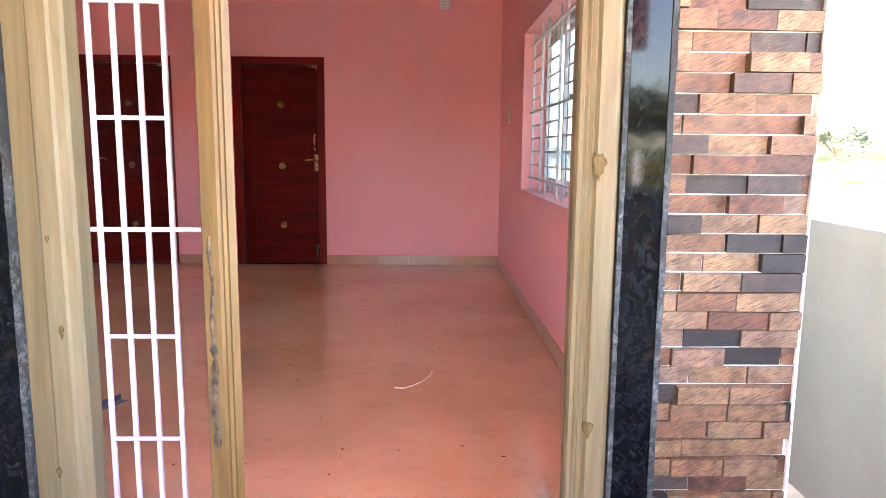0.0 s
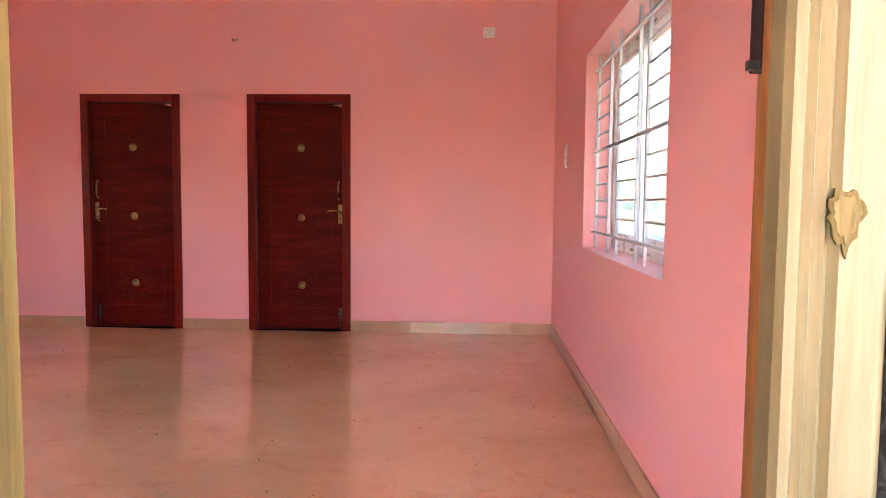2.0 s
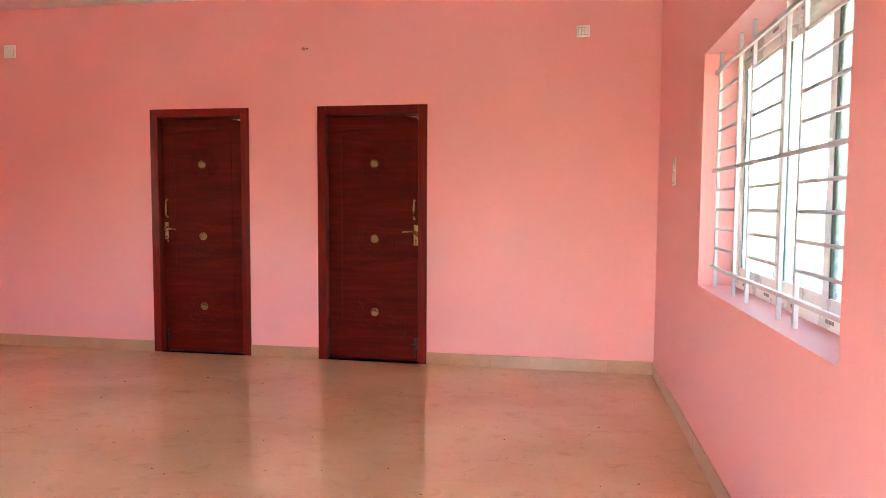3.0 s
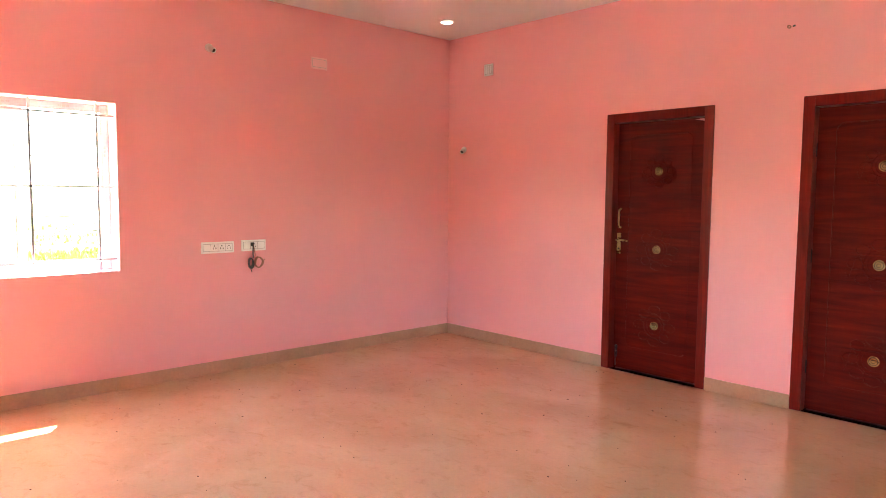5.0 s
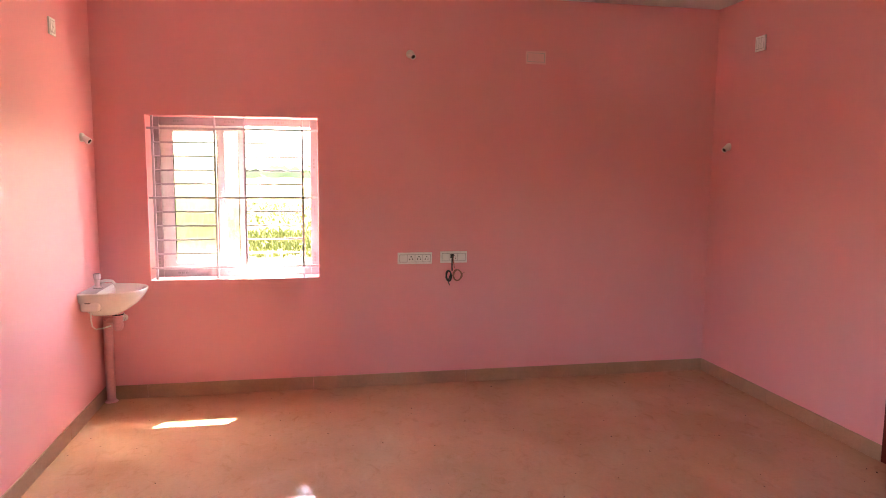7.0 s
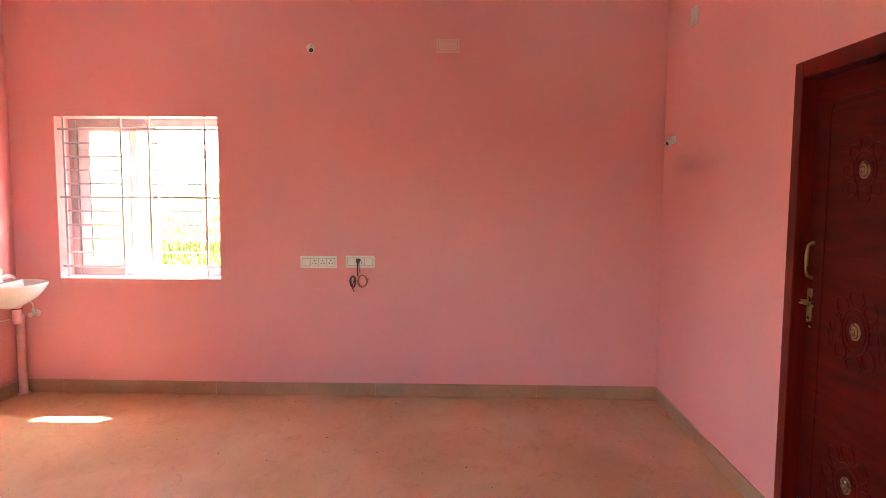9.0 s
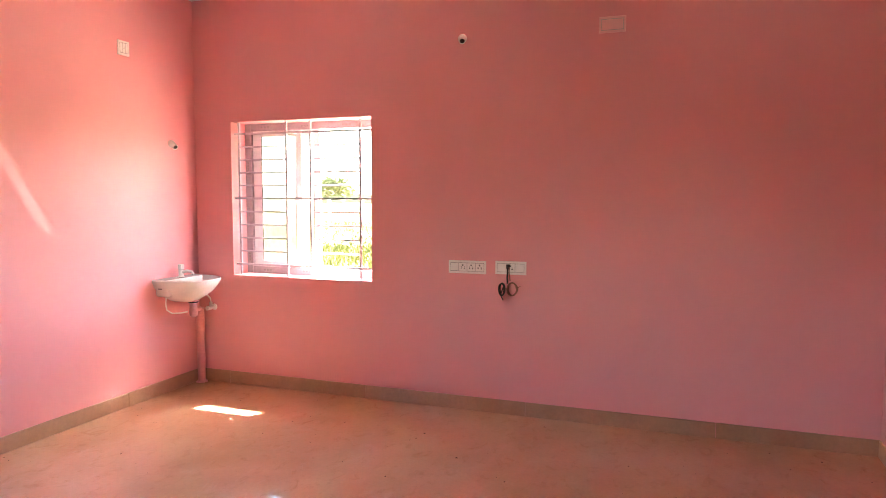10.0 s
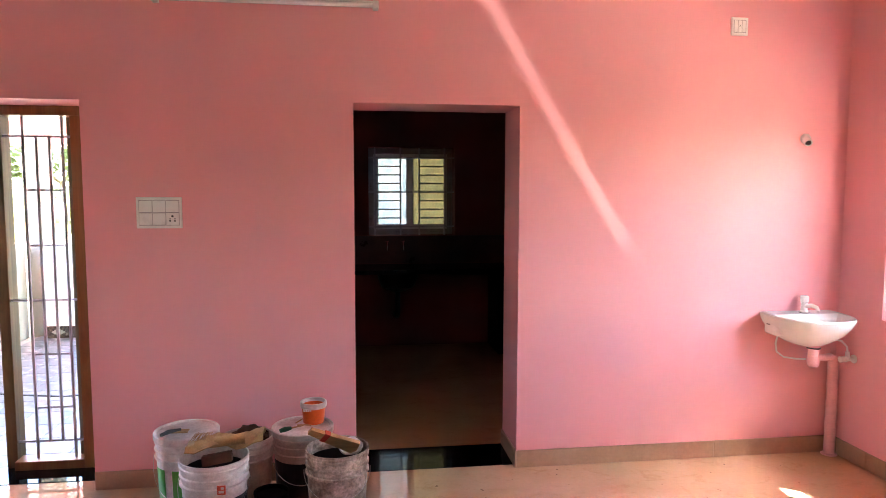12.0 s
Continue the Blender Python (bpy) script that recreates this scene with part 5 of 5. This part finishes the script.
b5 = bucket(*BE, 0.128, 0.360, BUCKET_PINK, "open pink-splashed bucket behind the others", fill=DARK_PAINT_GAP_SHADE)
part("sticker", soft_box((-1.128, 3.5405, 0.262), (-1.092, 3.5475, 0.302), 0.001, 1), RED_MARK, b2, "small red sticker")
bm = bmesh.new()
box(bm, (-1.121, 3.5475, 0.270), (-1.099, 3.5485, 0.281))
box(bm, (-1.121, 3.5475, 0.286), (-1.108, 3.5485, 0.296))
part("sticker_print", bm, BUCKET_WHITE, b2)

tub = thing("orange_tub", (-1.478, 3.035, 0.394), "small orange plastic tub standing on a bucket lid", "tub")
bm = bmesh.new()
lathe(bm, (-1.478, 3.035, 0.394), (0, 0, 1), [(0, 0.050), (0.004, 0.053), (0.086, 0.060), (0.088, 0.064), (0.100, 0.065), (0.101, 0.060), (0.03, 0.053), (0.02, 0.01)], 24)
part("body", bm, ORANGE, tub, smooth=True)
bm = bmesh.new()
lathe(bm, (-1.478, 3.035, 0.476), (0, 0, 1), [(0, 0.0655), (0.020, 0.0685), (0.028, 0.066), (0.028, 0.060), (0.01, 0.058)], 24, False)
part("rim", bm, BUCKET_WHITE, tub, "white rim", True)
bm = bmesh.new()
for k in range(4):
    box(bm, (-1.470 + k * 0.0105, 3.0945, 0.468), (-1.462 + k * 0.0105, 3.0975, 0.481))
part("print_marks", bm, BUCKET_WHITE, tub, "white print")

board = thing("cardboard_sheet", (-1.06, 3.22, 0.40), "torn brown cardboard folded over two bucket rims", "cardboard")
bm = bmesh.new()
rows = []
for i in range(9):
    u = i / 8
    y = 3.30 - 0.11 * u + 0.02 * math.sin(u * 9)
    rows.append([(-0.93 - 0.33 * u, y + 0.11 * v + 0.012 * math.sin(7 * u + v), 0.405 + 0.040 * math.sin(v * math.pi) * (0.6 + u * 0.6) + 0.016 * math.sin(u * 7) + 0.011 * math.sin(13 * u + 9 * v)) for v in [j / 6 for j in range(7)]])
top = [[bm.verts.new(p) for p in r] for r in rows]
low = [[bm.verts.new((p[0], p[1], p[2] - 0.005)) for p in r] for r in rows]
for i in range(8):
    for j in range(6):
        bm.faces.new((top[i][j], top[i + 1][j], top[i + 1][j + 1], top[i][j + 1]))
        bm.faces.new((low[i][j], low[i][j + 1], low[i + 1][j + 1], low[i + 1][j]))
rim = [(i, 0) for i in range(9)] + [(8, j) for j in range(1, 7)] + [(i, 6) for i in range(7, -1, -1)] + [(0, j) for j in range(5, 0, -1)]
for (a, b), (c, d) in zip(rim, rim[1:] + rim[:1]):
    bm.faces.new((top[a][b], low[a][b], low[c][d], top[c][d]))
part("sheet", bm, CARDBOARD, board, smooth=True)
bm = bmesh.new()
lathe(bm, (-0.99, 3.335, 0.415), (-1, -0.14, 0.05), [(0, 0.024), (0.19, 0.026), (0.19, 0.020), (0, 0.018)], 14, False)
part("rolled_edge", bm, CARDBOARD, board, smooth=True)

block = thing("wooden_block", (-1.075, 3.45, 0.39), "dark brown stained block lying in an open bucket", "block")
bm = soft_box((-0.065, -0.035, 0), (0.065, 0.035, 0.045), 0.006)
bmesh.ops.transform(bm, matrix=pose(-1.075, 3.425, 0.355, 14, 6, 8), verts=list(bm.verts))
part("block_body", bm, BROWN, block, smooth=True)
lump = thing("brown_rag", (-1.17, 3.10, 0.345), "crumpled dark brown rag on a bucket", "rag")
bm = bmesh.new()
bmesh.ops.create_icosphere(bm, subdivisions=3, radius=1.0)
for v in bm.verts:
    f = 1 + 0.35 * noise.noise(v.co * 2.2)
    v.co = Vector((-1.17 + v.co.x * 0.085 * f, 3.08 + v.co.y * 0.065 * f, 0.362 + v.co.z * 0.04 * f))
part("folds", bm, BROWN, lump, smooth=True)

paddle = thing("wooden_float", (-1.60, 3.36, 0.40), "worn wooden plastering float leaning out of a dirty bucket", "float")
bm = bmesh.new()
out = [(-0.13, 0.020), (-0.06, 0.024), (-0.02, 0.032), (0.05, 0.036), (0.115, 0.045), (0.13, 0.012), (0.115, -0.040), (0.02, -0.028), (-0.06, -0.020), (-0.13, -0.018)]
rings(bm, [[(u, v, -0.010) for u, v in out], [(u, v, 0.010) for u, v in out]])
bmesh.ops.bevel(bm, geom=list(bm.edges), offset=0.003, segments=1, affect="EDGES")
bmesh.ops.transform(bm, matrix=pose(-1.592, 3.40, 0.432, -58, 0, 180) @ pose(0, 0, 0, 0, 0, 33), verts=list(bm.verts))
part("float_board", bm, TOOL_WOOD, paddle, smooth=True)
bm = bmesh.new()
box(bm, (-0.062, -0.026, -0.0115), (-0.035, 0.030, 0.0115))
bmesh.ops.transform(bm, matrix=pose(-1.592, 3.40, 0.432, -58, 0, 180) @ pose(0, 0, 0, 0, 0, 33), verts=list(bm.verts))
part("red_band", bm, RED_MARK, paddle, "faded red paint band")
disc = thing("tin_cover", (-1.66, 3.31, 0.35), "loose white tin lid resting inside a dirty bucket", "cover")
bm = bmesh.new()
lathe(bm, (-1.668, 3.292, 0.352), (0.10, 0.45, 1), [(0, 0.056), (0.006, 0.058), (0.012, 0.056), (0.010, 0.048), (0.008, 0.01)], 24)
part("lid_disc", bm, BUCKET_WHITE, disc, smooth=True)
brush = thing("paint_brush", (-1.37, 3.13, 0.395), "green-handled brush lying on a bucket lid", "brush")
bm = bmesh.new()
tube(bm, [(-1.325, 3.175, 0.404), (-1.345, 3.16, 0.405), (-1.372, 3.142, 0.404)], [0.010, 0.013, 0.009], 10)
part("grip", bm, GREEN_GRIP, brush, smooth=True)
bm = bmesh.new()
tube(bm, [(-1.372, 3.142, 0.404), (-1.43, 3.105, 0.403)], 0.004, 6)
part("shank", bm, CARDBOARD, brush, smooth=True)
for i, (p, q) in enumerate((((-1.40, 3.09, 0.400), (-1.47, 3.115, 0.404)), ((-1.39, 3.06, 0.400), (-1.43, 3.0, 0.406)))):
    st = thing("wood_stick", p, "thin brown wooden stick on a bucket lid", "stick", "sticks on the lid")
    bm = bmesh.new()
    tube(bm, [p, ((p[0] + q[0]) / 2, (p[1] + q[1]) / 2, p[2] + 0.004), q], 0.0032, 6)
    part("stick", bm, TOOL_WOOD, st, smooth=True)
scraper = thing("scraper", (-0.86, 3.08, 0.395), "black-handled scraper with brown paper on a lid", "scraper")
bm = bmesh.new()
tube(bm, [(-0.76, 3.16, 0.402), (-0.79, 3.13, 0.408), (-0.84, 3.10, 0.408)], [0.008, 0.011, 0.006], 8)
part("handle", bm, BLACK_PLASTIC, scraper, smooth=True)
part("blade", soft_box((-0.875, 3.07, 0.3945), (-0.80, 3.12, 0.3985), 0.001, 1), CARDBOARD, scraper, "brown paper flap")
straw = thing("straw_bundle", (-0.95, 3.20, 0.39), "bundle of dry coir fibres over a bucket edge", "coir fibre")
bm = bmesh.new()
for k in range(14):
    a = rnd.uniform(-0.5, 0.5)
    x, y = -0.955 + 0.006 * (k - 7), 3.19 + rnd.uniform(-0.01, 0.01)
    tube(bm, [(x, y - 0.05, 0.398), (x + 0.01 * a, y, 0.402), (x + 0.03 + 0.02 * a, y + 0.045, 0.365 - rnd.uniform(0, 0.03))], 0.0018, 4)
part("fibres", bm, CARDBOARD, straw)


def cup(x, y, r, h, mat, label):
    root = thing("plastic_cup", (x, y, 0), label, "cup", "small cups by the buckets")
    bm = bmesh.new()
    lathe(bm, (x, y, 0), (0, 0, 1), [(0, r * 0.8), (0.004, r * 0.82), (h - 0.008, r * 0.98), (h - 0.006, r * 1.05), (h, r * 1.05), (h, r * 0.96), (h * 0.75, r * 0.93), (h * 0.74, 0.01)], 22)
    part("cup_body", bm, mat, root, smooth=True)


cup(-1.335, 3.58, 0.055, 0.135, BUCKET_WHITE, "small white plastic cup before the buckets")
cup(-1.56, 3.62, 0.052, 0.14, BUCKET_DIRTY, "small stained plastic cup before the buckets")
# tin coloured near black to stand for the shadow between the buckets
tin = thing("brown_tin", (-1.27, 3.36, 0), "brown tin coloured black for the shadow between the buckets", "tin")
bm = bmesh.new()
lathe(bm, (-1.30, 3.37, 0), (0, 0, 1), [(0, 0.075), (0.004, 0.078), (0.18, 0.078), (0.184, 0.081), (0.19, 0.081), (0.19, 0.074), (0.17, 0.072), (0.168, 0.01)], 24)
part("tin_body", bm, DARK_PAINT_GAP_SHADE, tin, smooth=True)
carton = thing("torn_carton", (-1.71, 3.56, 0), "torn brown carton piece stained dark by a bucket", "carton")
bm = soft_box((-0.045, -0.015, 0), (0.045, 0.015, 0.16), 0.004)
bmesh.ops.transform(bm, matrix=pose(-1.715, 3.535, 0.002, 6, 14, 30), verts=list(bm.verts))
part("carton_piece", bm, BROWN, carton)
bm = soft_box((-0.03, -0.006, 0), (0.03, 0.006, 0.10), 0.003)
bmesh.ops.transform(bm, matrix=pose(-1.665, 3.55, 0.05, -10, -20, 10), verts=list(bm.verts))
part("carton_flap", bm, CARDBOARD, carton, "paler torn flap")

# ---- floor litter ----
strip = thing("steel_strip", (-0.68, 3.55, 0.0), "dark blue-grey angled steel strip lying on the floor", "steel strip")
bm = bmesh.new()
rings(bm, [[(-0.84, 3.30, 0.0), (-0.80, 3.30, 0.0), (-0.80, 3.30, 0.004), (-0.836, 3.30, 0.004), (-0.836, 3.30, 0.03), (-0.84, 3.30, 0.03)], [(-0.64, 3.67, 0.0), (-0.60, 3.66, 0.0), (-0.60, 3.66, 0.004), (-0.636, 3.67, 0.004), (-0.636, 3.67, 0.03), (-0.64, 3.67, 0.03)]])
part("angle_bar", bm, surface("blue_grey_steel", (0.05, 0.06, 0.10), (0.12, 0.13, 0.19), 0.4, 0.6), strip)
fibre = thing("white_string", (0.76, 3.95, 0.0), "curled white plastic string lying on the floor", "string")
bm = bmesh.new()
tube(bm, [(0.654, 3.835, 0.004), (0.70, 3.825, 0.004), (0.745, 3.86, 0.004), (0.79, 3.92, 0.005), (0.83, 4.0, 0.006), (0.845, 4.05, 0.008), (0.842, 4.085, 0.006)], [0.0042, 0.0036, 0.003, 0.0024, 0.0022, 0.002, 0.0016], 6)
part("strand", bm, PLATE, fibre, smooth=True)
verts, faces = [], []
for _ in range(240):
    x, y, s, a = rnd.uniform(WEST + 0.1, EAST - 0.1), rnd.uniform(SOUTH + 0.1, NORTH - 0.1), rnd.uniform(0.0015, 0.0055), rnd.uniform(0, 6.28)
    n = len(verts)
    u, v = Vector((math.cos(a), math.sin(a), 0)) * s * rnd.uniform(1, 2.2), Vector((-math.sin(a), math.cos(a), 0)) * s
    c = Vector((x, y, 0.0006))
    verts += [c - u, c + v, c + u, c - v * 0.7, c + Vector((0, 0, s * 0.8))]
    faces += [(n, n + 1, n + 4), (n + 1, n + 2, n + 4), (n + 2, n + 3, n + 4), (n + 3, n, n + 4)]
me = bpy.data.meshes.new("floor_debris")
me.from_pydata(verts, [], faces)
me.materials.append(BROWN)
tagged(new("floor_debris", me), "dark crumbs and paint flakes scattered on the floor", "debris", "", "stuff")

pipe = thing("white_pipe", (1.90, 2.62, GROUND_Z), "short white plastic pipe end beside the pilaster", "pipe")
bm = bmesh.new()
lathe(bm, (1.905, 2.66, GROUND_Z), (0, 0, 1), [(0, 0.045), (0.68, 0.045), (0.70, 0.05), (0.745, 0.05), (0.765, 0.042), (0.775, 0.02)], 20)
part("pipe_end", bm, UPVC, pipe, smooth=True)
cable = thing("black_cable", (0.6, 0.6, PORCH_Z), "black cable trailing across the porch", "cable")
bm = bmesh.new()
tube(bm, [(1.70, 0.30, PORCH_Z + 0.012), (1.1, 0.55, PORCH_Z + 0.03), (0.6, 0.85, PORCH_Z + 0.09), (0.1, 1.15, PORCH_Z + 0.20), (-0.40, 1.42, PORCH_Z + 0.32)], 0.007, 6)
part("cable_run", bm, BLACK_PLASTIC, cable, smooth=True)

# ---- pieces: porch tiles, plinth tiles, split-stone tiles ----
def porch_tile_material():
    m, t, p = material("grey_patterned_porch_tile")
    v = t.nodes.new("ShaderNodeTexVoronoi")
    v.inputs["Scale"].default_value = 11
    c = t.nodes.new("ShaderNodeTexCoord")
    t.links.new(c.outputs["Object"], v.inputs["Vector"])
    col = ramp(t, v.outputs["Distance"], [(0.25, (0.21, 0.21, 0.22)), (0.42, (0.13, 0.13, 0.14)), (0.55, (0.08, 0.08, 0.09))])
    t.links.new(col, p.inputs["Base Color"])
    p.inputs["Roughness"].default_value = 0.35
    bumped(t, p, v.outputs["Distance"], 0.2, 0.004)
    return m


PORCH_TILE = porch_tile_material()
PLINTH_TILE = granite_material("dark_patterned_plinth_tile", (0.03, 0.02, 0.015), (0.20, 0.14, 0.09), (0.45, 0.38, 0.28), 0.3)
porch_floor = thing("porch_floor", (0.84, 0.2, PORCH_Z), "grey leaf-patterned porch floor tiles", "floor", "", "structure")
bm = soft_box((-0.148, -0.148, -0.012), (0.148, 0.148, 0.0), 0.002, 1)
tile_mesh = bpy.data.meshes.new("tile")
bm.to_mesh(tile_mesh)
bm.free()
tile_mesh.materials.append(PORCH_TILE)
for i in range(8):
    for j in range(15):
        x, y = -0.27 + 0.3 * i, 2.30 - 0.3 * j
        if x < 1.98:
            ob = new("tile", tile_mesh)
            ob.parent = porch_floor
            ob.location = Vector((x, y, PORCH_Z)) - ORIGIN[porch_floor]
plinth = thing("baseboard_porch", (1.44, -1.875, PORCH_Z), "dark diamond-patterned tiles at the foot of the parapet", "skirting", "", "structure")
for k in range(3):
    x = 1.03 + 0.28 * k
    t3 = part("plinth_tile", soft_box((x, -1.88, PORCH_Z), (x + 0.274, -1.868, PORCH_Z + 0.14), 0.002, 1), PLINTH_TILE, plinth)
    bm = bmesh.new()
    cx, cz = x + 0.137, PORCH_Z + 0.07
    rings(bm, [[(cx - 0.08, yy, cz), (cx, yy, cz - 0.045), (cx + 0.08, yy, cz), (cx, yy, cz + 0.045)] for yy in (-1.869, -1.8665)])
    part("diamond", bm, CREAM, t3, "pale diamond")

rnd = random.Random(21)
ROW, LEN = 0.0533, 0.158
starts = (-0.105, -0.045, -0.130, -0.075, -0.012, -0.118)
r, z = 0, 0.002 + PORCH_Z
while z < 2.6:
    x = 1.459 + starts[r % 6] + rnd.uniform(-0.012, 0.012)
    while x < 1.845:
        L = LEN * rnd.uniform(0.92, 1.08)
        a, b = max(x, 1.459), min(x + L - 0.0032, 1.8455)
        if b - a > 0.012:
            d = rnd.choice((0.004, 0.009, 0.015, 0.023, 0.032))
            d2 = max(0.004, d + rnd.uniform(-0.005, 0.003))
            bm = bmesh.new()
            p, q = z, z + ROW - 0.0042
            f = [(a, 2.3715 - d, p), (b, 2.3715 - d2, p), (b, 2.3715 - d2 - 0.002, q), (a, 2.3715 - d - 0.002, q)]
            k = [(a, 2.374, p), (b, 2.374, p), (b, 2.374, q), (a, 2.374, q)]
            rings(bm, [k, f])
            part("stone_tile", bm, STONE_TILE, stone_wall)
        x += L
    z += ROW
    r += 1
